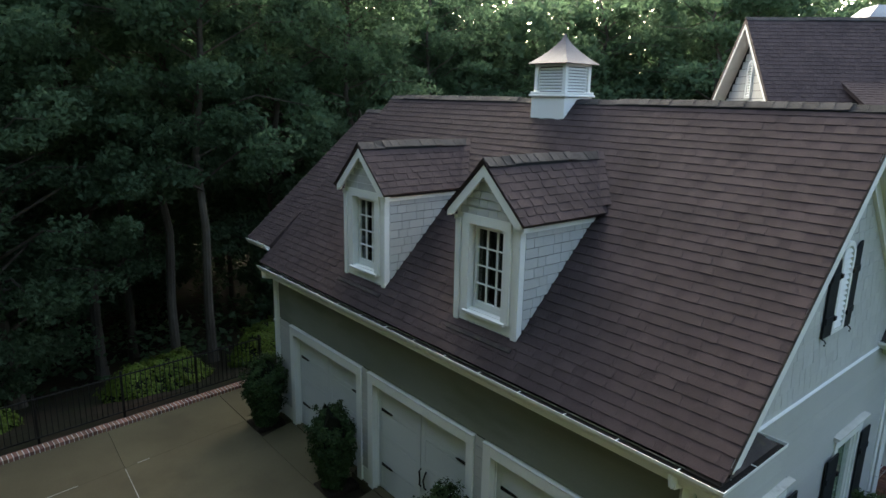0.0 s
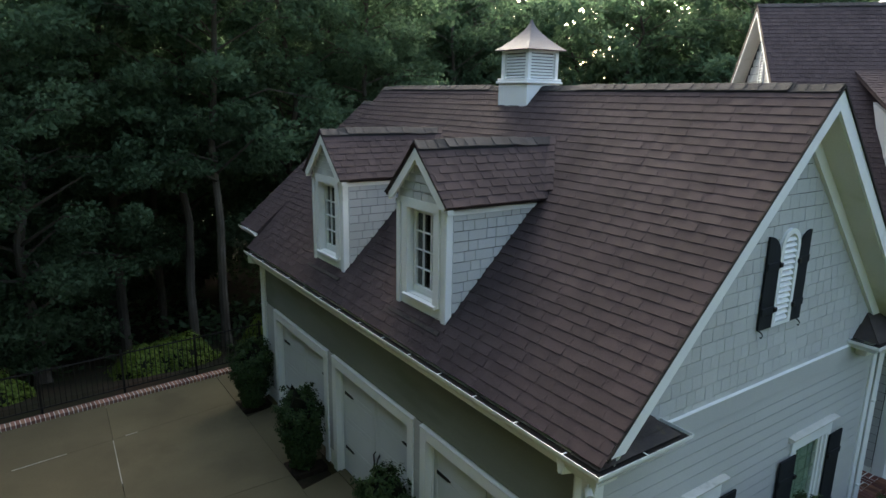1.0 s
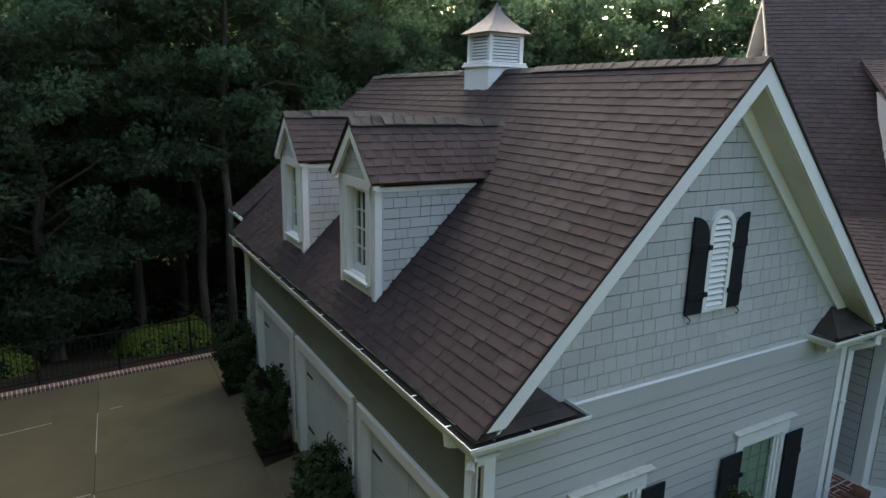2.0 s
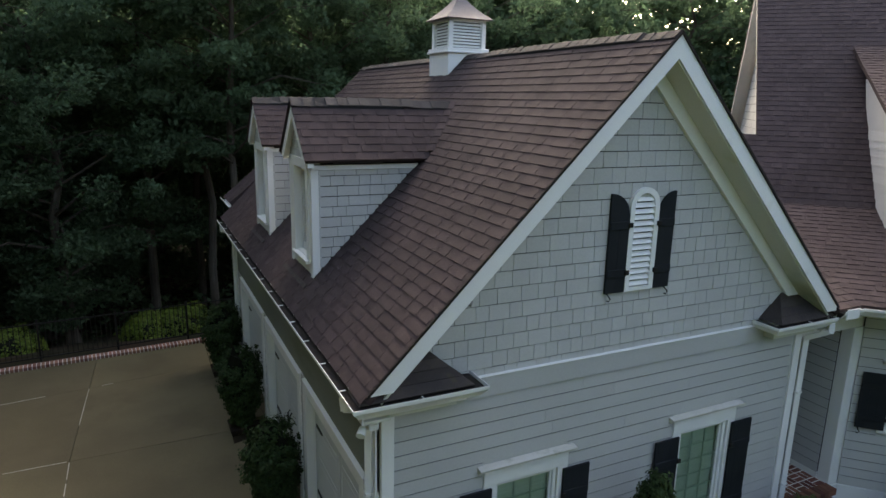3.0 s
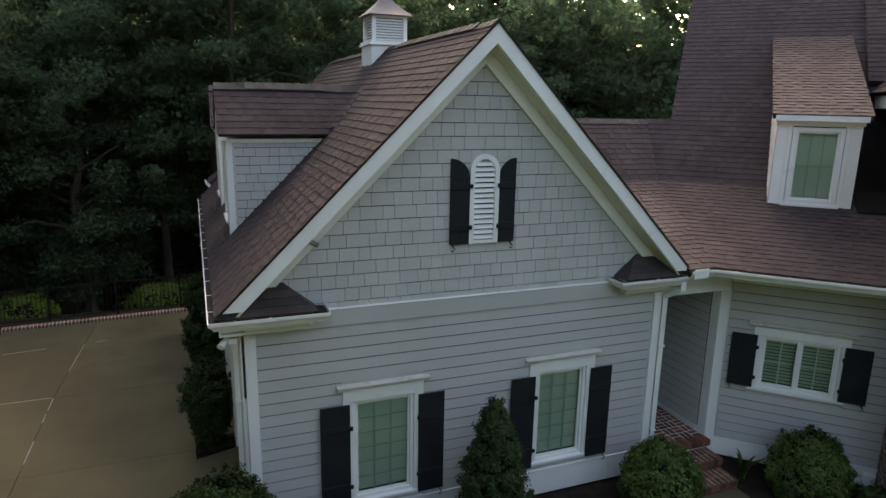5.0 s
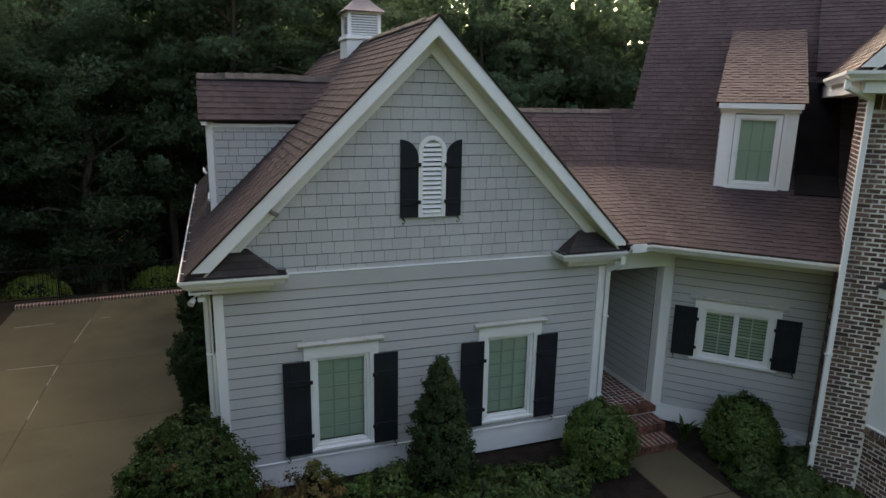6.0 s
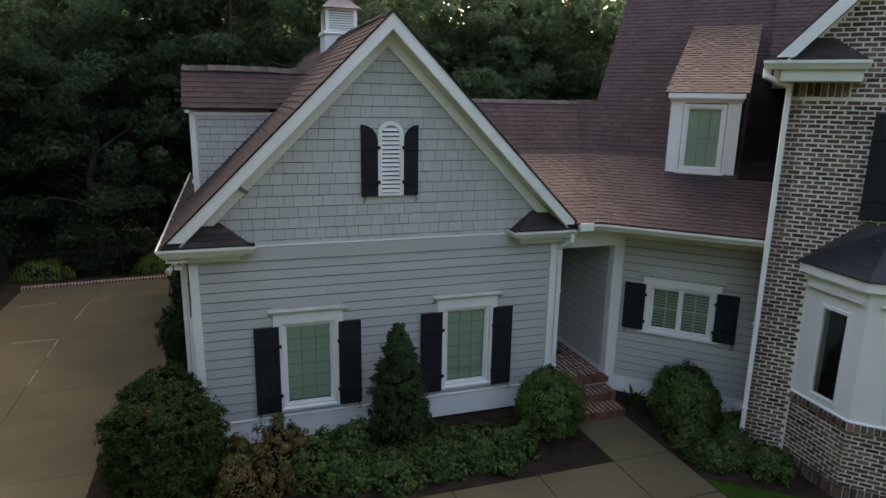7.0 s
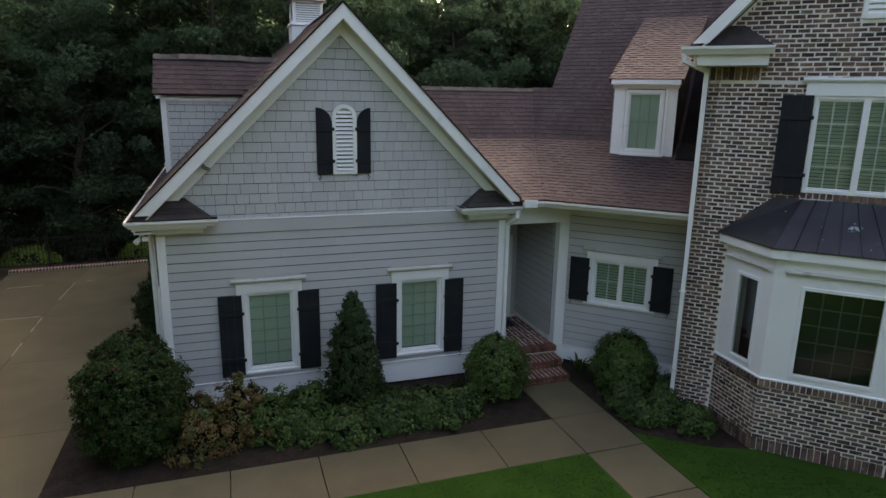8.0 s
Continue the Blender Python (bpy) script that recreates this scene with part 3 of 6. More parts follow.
# ---- windows, shutters ----
def window_unit(ob, x0, x1, z0, z1, cols, rows, lites=1, blind=True, tilt=0.0, depth=0.10, frame_w=0.055, bars=None):
    """Frame, sashes, bars, panes and blind in the wall frame of ob: outside at y = 0."""
    fr = Shell()
    for a, b, c, d in ((x0, x0 + frame_w, z0, z1), (x1 - frame_w, x1, z0, z1), (x0 + frame_w, x1 - frame_w, z1 - frame_w, z1), (x0 + frame_w, x1 - frame_w, z0, z0 + frame_w)):
        fr.box(a, b, -0.025, depth, c, d, 0.004)
    frame_ob = part("window_frame", fr, TRIM, ob)
    w = (x1 - x0 - 2 * frame_w) / lites
    for i in range(lites):
        a, b = x0 + frame_w + i * w, x0 + frame_w + (i + 1) * w
        c, d = z0 + frame_w, z1 - frame_w
        sash, sw = Shell(), 0.035
        for q in ((a, a + sw, c, d), (b - sw, b, c, d), (a + sw, b - sw, c, c + sw), (a + sw, b - sw, d - sw, d)):
            sash.box(q[0] + 0.001, q[1] - 0.001, 0.004, 0.05, q[2] + 0.001, q[3] - 0.001, 0.004)
        sa = part("sash", sash, TRIM, ob)
        a, b, c, d = a + sw, b - sw, c + sw, d - sw
        pn = part("pane", Shell().box(a, b, 0.022, 0.028, c, d), GLASS, sa)
        pn.visible_shadow = False
        bm_ = bars or TRIM
        for j in range(1, cols):
            x = a + (b - a) * j / cols
            part("muntin", Shell().box(x - 0.012, x + 0.012, 0.008 if not blind else 0.030, 0.02 if not blind else 0.042, c, d), bm_, sa)
        for j in range(1, rows):
            z = c + (d - c) * j / rows
            part("muntin", Shell().box(a, b, 0.0085 if not blind else 0.0305, 0.0195 if not blind else 0.0415, z - 0.012, z + 0.012), bm_, sa)
        if blind:
            bl, n = Shell(), max(4, int((d - c) / 0.058))
            for j in range(n):
                z = c + (d - c) * (j + 0.5) / n
                bl.convex([(x, y, zz) for x in (a - 0.02, b + 0.02) for y, zz in ((0.082 - 0.03 * tilt, z + 0.031 - 0.011 * tilt), (0.084 - 0.03 * tilt, z + 0.032 - 0.011 * tilt), (0.086 + 0.03 * tilt, z - 0.032 + 0.011 * tilt), (0.088 + 0.03 * tilt, z - 0.031 + 0.011 * tilt))], [(0, 1, 3, 2), (4, 5, 7, 6), (0, 1, 5, 4), (2, 3, 7, 6), (0, 2, 6, 4), (1, 3, 7, 5)])
            part("blind", bl, BLIND, ob, "closed pale slatted blind")
    for i in range(1, lites):
        x = x0 + frame_w + i * w
        part("mullion", Shell().box(x - 0.05, x + 0.05, -0.03, 0.06, z0 + frame_w, z1 - frame_w, 0.004), TRIM, ob)
    # shallow box, painted near-black in place of an unlit room
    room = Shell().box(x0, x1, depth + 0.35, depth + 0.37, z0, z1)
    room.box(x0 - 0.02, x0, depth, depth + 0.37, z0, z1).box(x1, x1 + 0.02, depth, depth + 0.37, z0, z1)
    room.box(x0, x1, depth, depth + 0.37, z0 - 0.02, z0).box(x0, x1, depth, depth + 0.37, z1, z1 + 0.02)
    part("reveal", room, UNLIT_VENT_BLACK, ob, "near-black backing for the unlit room behind the glass")
    return frame_ob


def cap_and_casing(ob, x0, x1, z0, z1, cap, side=0.10, head=0.2):
    """Side casings, head board with a projecting cap, and the sill, round a window."""
    part("head_board", Shell().box(x0 - side, x1 + side, -0.064, 0, z1, z1 + head, 0.003), TRIM, ob)
    for a, b in ((x0 - side, x0), (x1, x1 + side)):
        part("casing", Shell().box(a, b, -0.06, 0, z0 - 0.01, z1, 0.003), TRIM, ob)
    part("cap_moulding", Shell().prism([(0, z1 + head), (-0.075, z1 + head), (-0.085, z1 + head + 0.02), (-0.125, z1 + head + 0.038), (-0.13, z1 + head + 0.065), (0, z1 + head + 0.085)], x0 - cap, x1 + cap, "x"), CAPPAINT, ob)
    part("backing_board", Shell().box(x0 - side, x1 + side, -0.02, 0, z0 - 0.24, z0 - 0.05).box(x0 - side, x1 + side, -0.02, 0, z1 + head, z1 + head + 0.2), SIDING, ob)
    part("sill", Shell().prism([(0.02, z0 - 0.055), (-0.08, z0 - 0.055), (-0.085, z0 - 0.012), (0.02, z0 + 0.01)], x0 - side - 0.02, x1 + side + 0.02, "x"), TRIM, ob)


def shutter(m, w, z0, z1, arch=0, hinge=1, label="black wooden board shutter with iron hinges"):
    """A board shutter hung on the wall frame m; hinge: the side of the window (1: right). arch: 1 curves down to the right, -1 to the left."""
    ob = thing("shutter", m, label, "shutter", "window shutters")
    n = 3 if w > 0.35 else 2
    bw = w / n
    for i in range(n):
        a, b = i * bw + 0.0008, (i + 1) * bw - 0.0008

        def top(x):
            if not arch:
                return z1
            q = x / w if arch > 0 else 1 - x / w
            return z1 - 0.30 * (1 - math.sqrt(max(0, 1 - q * q))) / 1.0
        xs = [a + (b - a) * k / 5 for k in range(6)]
        part("board", Shell().prism([(a, z0), (b, z0)] + [(x, top(x)) for x in reversed(xs)], -0.055, -0.027), BLACK, ob)
    for z in (z0 + 0.2 * (z1 - z0), z0 + 0.78 * (z1 - z0) - (0.12 if arch else 0)):
        part("batten", Shell().box(0.004, w - 0.004, -0.072, -0.055, z - 0.05, z + 0.05, 0.006), BLACK, ob)
        xh = w if hinge > 0 else 0
        part("hinge", Shell().box(xh - 0.03, xh + 0.035, -0.09, -0.06, z - 0.03, z + 0.03, 0.005), IRON, ob, "black iron hinge")
    xc = 0.05 if hinge > 0 else w - 0.05
    part("holdback", Shell().tube([(xc, -0.03, z0 - 0.01), (xc, -0.075, z0 - 0.03), (xc + 0.025, -0.08, z0 - 0.065), (xc, -0.08, z0 - 0.095), (xc - 0.03, -0.08, z0 - 0.08)], 0.009, 6), IRON, ob, "curled iron holdback")
    return ob


# ---- the garage wing ----
RX, RZ, PITCH = 3.38, 7.51, 1.0
GABLE = pose(0, 0, 0)
SIDE = pose(0, 10.35, 0, 0, 0, -90)


def garage_roof(x):
    return RZ - PITCH * abs(x - RX)


w1, w2 = (1.455, 2.385, 0.60, 2.21), (4.49, 5.42, 0.62, 2.225)
RW = 6.83
tri = [(0.0, 3.45), (RW, 3.45), (RW, garage_roof(RW) - 0.3), (RX, RZ - 0.4), (0.0, garage_roof(0) - 0.3)]
wall_south = structure("wall_south", GABLE, "grey painted lap siding and shingle gable wall", wall_core((0, RW, -0.3, 3.45), [w1, w2], 0.16, tri), PAPERSHADE)
holes_g = [(w[0] - 0.15, w[1] + 0.15, w[2] - 0.06, w[3] + 0.2) for w in (w1, w2)]
pieces("siding_board", wall_south, SIDING, lap_rows(0.14, RW - 0.14, 0.46, 3.39, 0.170, holes_g), (3, 2), m=STAND)
part("skirt_board", Shell().box(0, RW, -0.035, 0, -0.02, 0.435, 0.004), TRIM, wall_south).matrix_basis = Matrix()
part("skirt_cap", Shell().prism([(0, 0.435), (-0.062, 0.435), (-0.062, 0.45), (0, 0.466)], 0.0, RW, "x"), TRIM, wall_south)
part("frieze_board", Shell().box(0, RW, -0.058, 0, 3.385, 3.635, 0.004), SIDING, wall_south, "grey painted frieze board")
part("frieze_cap", Shell().prism([(0, 3.635), (-0.068, 3.635), (-0.068, 3.643), (0, 3.655)], 0.9, 5.95, "x"), TRIM, wall_south)
for a, b in ((0, 0.15), (RW - 0.15, RW)):
    part("corner_board", Shell().box(a, b, -0.064, 0, 0.466, 3.385, 0.004), TRIM, wall_south)


def gable_span(z, trim=0.58):
    h = (RZ - trim - z) / PITCH
    return (RX - h, RX + h)


pieces("shake", wall_south, SHAKE, shake_rows(lambda z: gable_span(z, 0.40), 3.548, 7.0, 0.188, [(3.27, 3.59, 4.60, 5.45), (3.29, 3.57, 5.40, 5.62)]), (3.4, 5.0), m=STAND)
for s in (-1, 1):
    part("rake_trim", Shell().prism([(RX, RZ - 0.30), (RX + s * 3.35, garage_roof(RX + 3.35) - 0.30), (RX + s * 3.35, garage_roof(RX + 3.35) - 0.53), (RX, RZ - 0.53)], -0.078, -0.001), TRIM, wall_south)

side_doors = [(0.84, 3.46), (4.01, 6.65), (7.18, 9.82)]    # along the side wall, from its far end
D_TOP = 2.24
holes_s = [(a, b, -0.3, D_TOP) for a, b in side_doors]
wall_west = structure("wall_west", SIDE, "grey garage wall with three wide door openings", wall_core((0, 10.35, -0.3, 3.6), holes_s, 0.16), PAPERSHADE)
trim_holes = [(a - 0.16, b + 0.16, -0.3, D_TOP + 0.2) for a, b in side_doors]
pieces("siding_board", wall_west, SIDING, lap_rows(0.14, 10.21, 0.35, 2.46, 0.170, trim_holes, seed=5), (5, 2), m=STAND)
# upper wall under the eave: its shade is painted in along with the mildew
part("frieze_board", Shell().box(0, 10.35, -0.03, 0, 2.465, 3.5), MILDEWSHADE, wall_west, "mildew-stained flat boarding, darkened for the eave's shade")
for a, b in ((0, 0.15), (10.2, 10.35)):
    part("corner_board", Shell().box(a, b, -0.053, 0, 0.0, 3.36, 0.004), TRIM, wall_west)
for a, b in ((0.15, 0.66), (3.64, 3.83), (6.83, 7.0), (10.0, 10.2)):
    part("skirt_board", Shell().box(a, b, -0.034, 0, 0.0, 0.33, 0.004), TRIM, wall_west)
structure("wall_east", pose(RW, 0, 0, 0, 0, 90), "grey garage wall along the passage", wall_core((0.17, 10.35, -0.3, 3.4), [], 0.16), SIDING)
structure("wall_north", pose(RW, 10.35, 0, 0, 0, 180), "grey rear wall of the garage", wall_core((0.17, RW - 0.17, -0.3, 3.4), [], 0.16, [(0.17, 3.4), (RW - 0.17, 3.4), (RX, 7.0)]), SIDING)
structure("garage_floor", Matrix(), "concrete garage floor", Shell().box(0.17, RW - 0.17, 0.17, 10.18, -0.3, 0.03), CONCRETE)


def garage_door(a, b, n):
    ob = structure("door_%d" % n, SIDE, "closed pale grey carriage garage door with black strap hinges")
    part("panel", Shell().box(a + 0.005, b - 0.005, 0.10, 0.14, 0.04, D_TOP - 0.005), DOORPAINT, ob)
    h = (D_TOP - 0.06) / 4
    mid = (a + b) / 2
    for i in range(4):
        for c, d in ((a + 0.02, mid - 0.008), (mid + 0.008, b - 0.02)):
            part("door_section", Shell().box(c, d, 0.085, 0.10, 0.05 + i * h + 0.005, 0.05 + (i + 1) * h - 0.005, 0.005), DOORPAINT, ob)
            part("rail", Shell().box(c, d, 0.081, 0.085, 0.05 + i * h + 0.007, 0.05 + i * h + 0.10), DOORPAINT, ob)
    for c in (a + 0.02, mid - 0.13, mid + 0.01, b - 0.14):
        part("stile", Shell().box(c, c + 0.12, 0.079, 0.085, 0.055, D_TOP - 0.01), DOORPAINT, ob)
    for c, d in ((a, a + 0.03), (b - 0.03, b)):
        part("door_stop", Shell().box(c, d, 0.055, 0.105, 0.035, D_TOP), TRIM, ob)
    for s, c in ((1, a + 0.13), (-1, b - 0.03)):
        for z in (0.59, 1.74):
            part("strap_hinge", Shell().prism([(c, z - 0.03), (c + s * 0.30, z - 0.022), (c + s * 0.36, z), (c + s * 0.30, z + 0.022), (c, z + 0.03)], 0.066, 0.079), IRON, ob, "black strap hinge")
    for s in (-1, 1):
        x = mid + 0.09 + s * 0.07
        part("pull_handle", Shell().tube([(x, 0.082, 0.72), (x, 0.04, 0.77), (x - s * 0.025, 0.03, 0.90), (x + s * 0.012, 0.04, 1.03), (x, 0.082, 1.08)], 0.015, 6), IRON, ob, "black pull handle")
    for c, d, e, f in ((a - 0.16, a + 0.006, 0.0, D_TOP + 0.16), (b - 0.006, b + 0.16, 0.0, D_TOP + 0.16), (a + 0.006, b - 0.006, D_TOP - 0.006, D_TOP + 0.158)):
        part("door_casing", Shell().box(c, d, -0.065, 0.06, e, f, 0.004), TRIM, ob)
    part("cap_moulding", Shell().prism([(0, D_TOP + 0.16), (-0.068, D_TOP + 0.16), (-0.078, D_TOP + 0.185), (0, D_TOP + 0.20)], a - 0.163, b + 0.163, "x"), TRIM, ob)


for i, (a, b) in enumerate(side_doors):
    garage_door(a, b, i + 1)

for i, w in enumerate((w1, w2)):
    ob = structure("window_%d" % (i + 1), GABLE, "white window with pale green closed blinds")
    window_unit(ob, w[0], w[1], w[2], w[3], 3, 6, bars=BARGREEN, frame_w=0.05)
    cap_and_casing(ob, w[0], w[1], w[2], w[3], 0.235, side=0.15, head=0.19)
    c = (w[0] + w[1]) / 2
    shutter(GABLE @ pose(c - 0.95, -0.045, 0), 0.43, 0.555, 2.18)
    shutter(GABLE @ pose(c + 0.53, -0.045, 0), 0.41, 0.555, 2.18, hinge=-1)


def arch_vent(m, w, z0, z1, frame_w=0.07, slat=0.076, label="white arched louvre vent in the gable"):
    """A louvred vent with a round head, in a wall frame; its middle at x = 0."""
    ob = thing("gable_vent", m, label, "vent")
    r, n = w / 2, 12
    out = [(-r, z0), (r, z0)] + [(r * math.cos(math.pi * k / n), z1 - r + r * math.sin(math.pi * k / n)) for k in range(n + 1)]
    q = r - frame_w
    fs = Shell()
    inner = [(-q, z0 + 0.05), (q, z0 + 0.05)] + [(q * math.cos(math.pi * k / n), z1 - r + q * math.sin(math.pi * k / n)) for k in range(n + 1)]
    m_, k0 = len(out), 0
    fs.v = [(x, -0.06, z) for x, z in out] + [(x, -0.06, z) for x, z in inner] + [(x, 0.0, z) for x, z in out] + [(x, 0.0, z) for x, z in inner]
    for i in range(m_):
        j = (i + 1) % m_
        fs.f += [[i, j, m_ + j, m_ + i], [2 * m_ + i, 3 * m_ + i, 3 * m_ + j, 2 * m_ + j], [i, 2 * m_ + i, 2 * m_ + j, j], [m_ + i, m_ + j, 3 * m_ + j, 3 * m_ + i]]
    part("vent_frame", fs, TRIM, ob)
    part("backing", Shell().prism(inner, -0.006, -0.002), UNLIT_VENT_BLACK, ob)
    z = z0 + 0.07
    while z < z1 - frame_w - 0.03:
        hw = q if z + 0.03 < z1 - r else math.sqrt(max(0.0001, q * q - (z + 0.03 - z1 + r) ** 2))
        part("slat", Shell().prism([(-0.057, z), (-0.050, z - 0.008), (-0.008, z + 0.040), (-0.015, z + 0.050)], -hw, hw, "x"), TRIM, ob)
        z += slat
    return ob


arch_vent(GABLE @ pose(3.43, -0.012, 0), 0.46, 4.44, 5.74)
shutter(GABLE @ pose(2.90, -0.012, 0), 0.30, 4.44, 5.68, arch=1, label="narrow black shutter with a curved top")
shutter(GABLE @ pose(3.66, -0.012, 0), 0.27, 4.44, 5.68, arch=-1, hinge=-1, label="narrow black shutter with a curved top")


# ---- roofs ----
def slope_frame(origin, up, pitch):
    """A frame on a roof slope: x along the eave, y up the slope, z out of it."""
    u = Vector((*up, 0)).normalized()
    c = 1 / math.sqrt(1 + pitch * pitch)
    Y = Vector((u.x * c, u.y * c, pitch * c))
    Z = Vector((-u.x * pitch * c, -u.y * pitch * c, c))
    X = Y.cross(Z)
    m = Matrix((X, Y, Z)).transposed().to_4x4()
    m.translation = origin
    return m


def ridge_caps(parent, p0, p1, pitch, w=0.105, lap=0.2, raise_=0.012, vent=None):
    """Bent cap shingles along a level ridge from p0 to p1, on a raised ridge vent over part of it."""
    P0, P1 = Vector(p0), Vector(p1)
    L, d = (P1 - P0).length, (P1 - P0).normalized()
    side = Vector((-d.y, d.x, 0))
    rnd = random.Random(int(L * 100))
    a = 0.0
    while a < L - 0.02:
        b = min(L, a + lap)
        up = raise_ + (0.02 if vent and vent[0] < a < vent[1] else 0) + rnd.uniform(-0.003, 0.003)
        s = Shell()
        q0, q1 = P0 + d * (a - 0.01), P0 + d * b
        for sg in (-1, 1):
            vs = []
            for q, e in ((q0, 0.012), (q1, 0.004)):
                for o, t in ((0, 0), (w, 0), (0, 1), (w, 1)):
                    vs.append(q + side * sg * o + Vector((0, 0, up + e - o * pitch * 0.86 - (0.012 if t == 0 else 0))))
            s.convex(vs, [(0, 1, 3, 2), (4, 5, 7, 6), (0, 1, 5, 4), (2, 3, 7, 6), (0, 2, 6, 4), (1, 3, 7, 5)])
        part("ridge_shingle", s, RIDGECAP, parent)
        a = b
    if vent:
        a, b = P0 + d * vent[0], P0 + d * min(vent[1], L)
        s = Shell()
        for sg in (-1, 1):
            vs = [q + side * sg * o + Vector((0, 0, z - o * pitch)) for q in (a, b) for o, z in ((0, 0.0), (w - 0.01, 0.0), (0, 0.02 + raise_), (w - 0.01, 0.02 + raise_))]
            s.convex(vs, [(0, 1, 3, 2), (4, 5, 7, 6), (0, 1, 5, 4), (2, 3, 7, 6), (0, 2, 6, 4), (1, 3, 7, 5)])
        part("ridge_vent", s, UNLIT_VENT_BLACK, parent, "dark ridge vent")


EX = -0.32
EZ = garage_roof(EX)
L_G = (RX - EX) * math.sqrt(1 + PITCH ** 2)
Y0, Y1 = -0.41, 10.45
LEFT = slope_frame((EX, Y0, EZ), (1, 0), PITCH)
roof_garage = structure("roof_garage", Matrix(), "brown laminated shingle gable roof of the garage")
part("roof_deck", Shell().box(-(Y1 - Y0), 0, 0, L_G, -0.10, 0), SHINGLE, roof_garage).matrix_basis = LEFT
RIGHT = slope_frame((2 * RX - EX, Y0, EZ), (-1, 0), PITCH)
part("roof_deck", Shell().box(0, Y1 - Y0, 0, L_G, -0.10, 0), SHINGLE, roof_garage).matrix_basis = RIGHT
pieces("shingle", roof_garage, SHINGLE, shingle_rows(lambda s: [(-(Y1 - Y0), 0.012)], -0.04, L_G - 0.02), (-0.5, 2.0), m=LEFT)
pieces("shingle", roof_garage, SHINGLE, shingle_rows(lambda s: [(-0.012, Y1 - Y0)], -0.04, L_G - 0.02, seed=4), (0, 3), cap=0, m=RIGHT)
ridge_caps(roof_garage, (RX, Y0, RZ), (RX, 4.66, RZ), PITCH, vent=(0.55, 4.2))
ridge_caps(roof_garage, (RX, 5.54, RZ), (RX, Y1, RZ), PITCH, vent=(0.5, 4.4))
for s in (-1, 1):
    e = 3.58
    part("rake_fascia", Shell().prism([(RX, RZ - 0.012), (RX + s * (e + 0.08), garage_roof(RX + e + 0.08) - 0.012), (RX + s * (e - 0.19), garage_roof(RX + e + 0.08) - 0.012), (RX, RZ - 0.285)], Y0 - 0.012, Y0 + 0.02), TRIM, roof_garage, "white rake board")
    part("rake_soffit", Shell().prism([(RX, RZ - 0.26), (RX + s * 3.5, garage_roof(RX + 3.5) - 0.26), (RX + s * 3.5, garage_roof(RX + 3.5) - 0.30), (RX, RZ - 0.30)], Y0 + 0.02, -0.001), SOFFIT, roof_garage, "cream soffit with green algae stains")
    part("drip_edge", Shell().prism([(RX, RZ + 0.012), (RX + s * (e + 0.08), garage_roof(RX + e + 0.08) + 0.012), (RX + s * (e + 0.08), garage_roof(RX + e + 0.08) - 0.026), (RX, RZ - 0.026)], Y0 - 0.032, Y0 - 0.0125), DEBRIS, roof_garage, "dark metal drip edge")
    # eave: fascia and soffit along the side
    xx = RX + s * 3.69
    part("eave_fascia", Shell().box(min(xx, xx - s * 0.02), max(xx, xx - s * 0.02), -0.34, 10.4, 3.50, 3.72), TRIM, roof_garage)
    part("eave_soffit", Shell().box(*sorted((xx - s * 0.02, RX + s * (3.38 if s < 0 else 3.45))), -0.34, 10.4, 3.50, 3.53), SOFFIT, roof_garage)

# the small returned eaves at both feet of the gable
for s in (-1, 1):
    ob = structure("eave_return_%s" % ("west" if s < 0 else "east"), Matrix(), "small hipped eave return with dark damp shingles")
    X = lambda d: RX + s * d
    a, b, c = X(3.74), X(2.44), X(2.86)
    pts = [(a, -0.40, 3.74), (b, -0.40, 3.74), (b, -0.002, 3.74), (a, -0.002, 3.74), (c, -0.002, 4.08), (X(3.08), -0.002, 4.08)]
    body = Shell().convex(pts, [(0, 1, 4, 5), (1, 2, 4), (0, 1, 2, 3), (2, 3, 5, 4), (3, 0, 5)])
    part("return_roof", body, DAMP, ob)
    fr = slope_frame((min(a, b), -0.40, 3.745), (0, 1), 0.34 / 0.4)
    wide = abs(a - b)
    ends = lambda q: (0.66 * q / 0.52, wide - 0.42 * q / 0.52) if s < 0 else (0.42 * q / 0.52, wide - 0.66 * q / 0.52)
    for i in range(4):
        vs = [(e, q, z) for q, zz in ((i * 0.128, 0.013), (min(0.515, i * 0.128 + 0.135), 0.004)) for e in ends(q) for z in (-0.01, zz)]
        part("shingle_course", Shell().convex(vs, [(0, 1, 3, 2), (4, 5, 7, 6), (0, 1, 5, 4), (2, 3, 7, 6), (0, 2, 6, 4), (1, 3, 7, 5)]), DAMP, ob, m=fr)
    lo, hi = sorted((X(3.67), X(2.50)))
    part("return_fascia", Shell().box(lo, hi, -0.34, -0.046, 3.56, 3.72, 0.004), TRIM, ob)
    part("return_bed_mould", Shell().box(lo + (0.2 if s < 0 else 0.06), hi - (0.06 if s < 0 else 0.2), -0.22, -0.046, 3.46, 3.56, 0.004), SOFFIT, ob)

GUT = [(0, 0.10), (0, 0), (0.062, 0), (0.08, 0.03), (0.128, 0.085), (0.134, 0.13), (0.126, 0.13), (0.120, 0.088), (0.06, 0.014), (0.010, 0.014), (0.010, 0.10)]


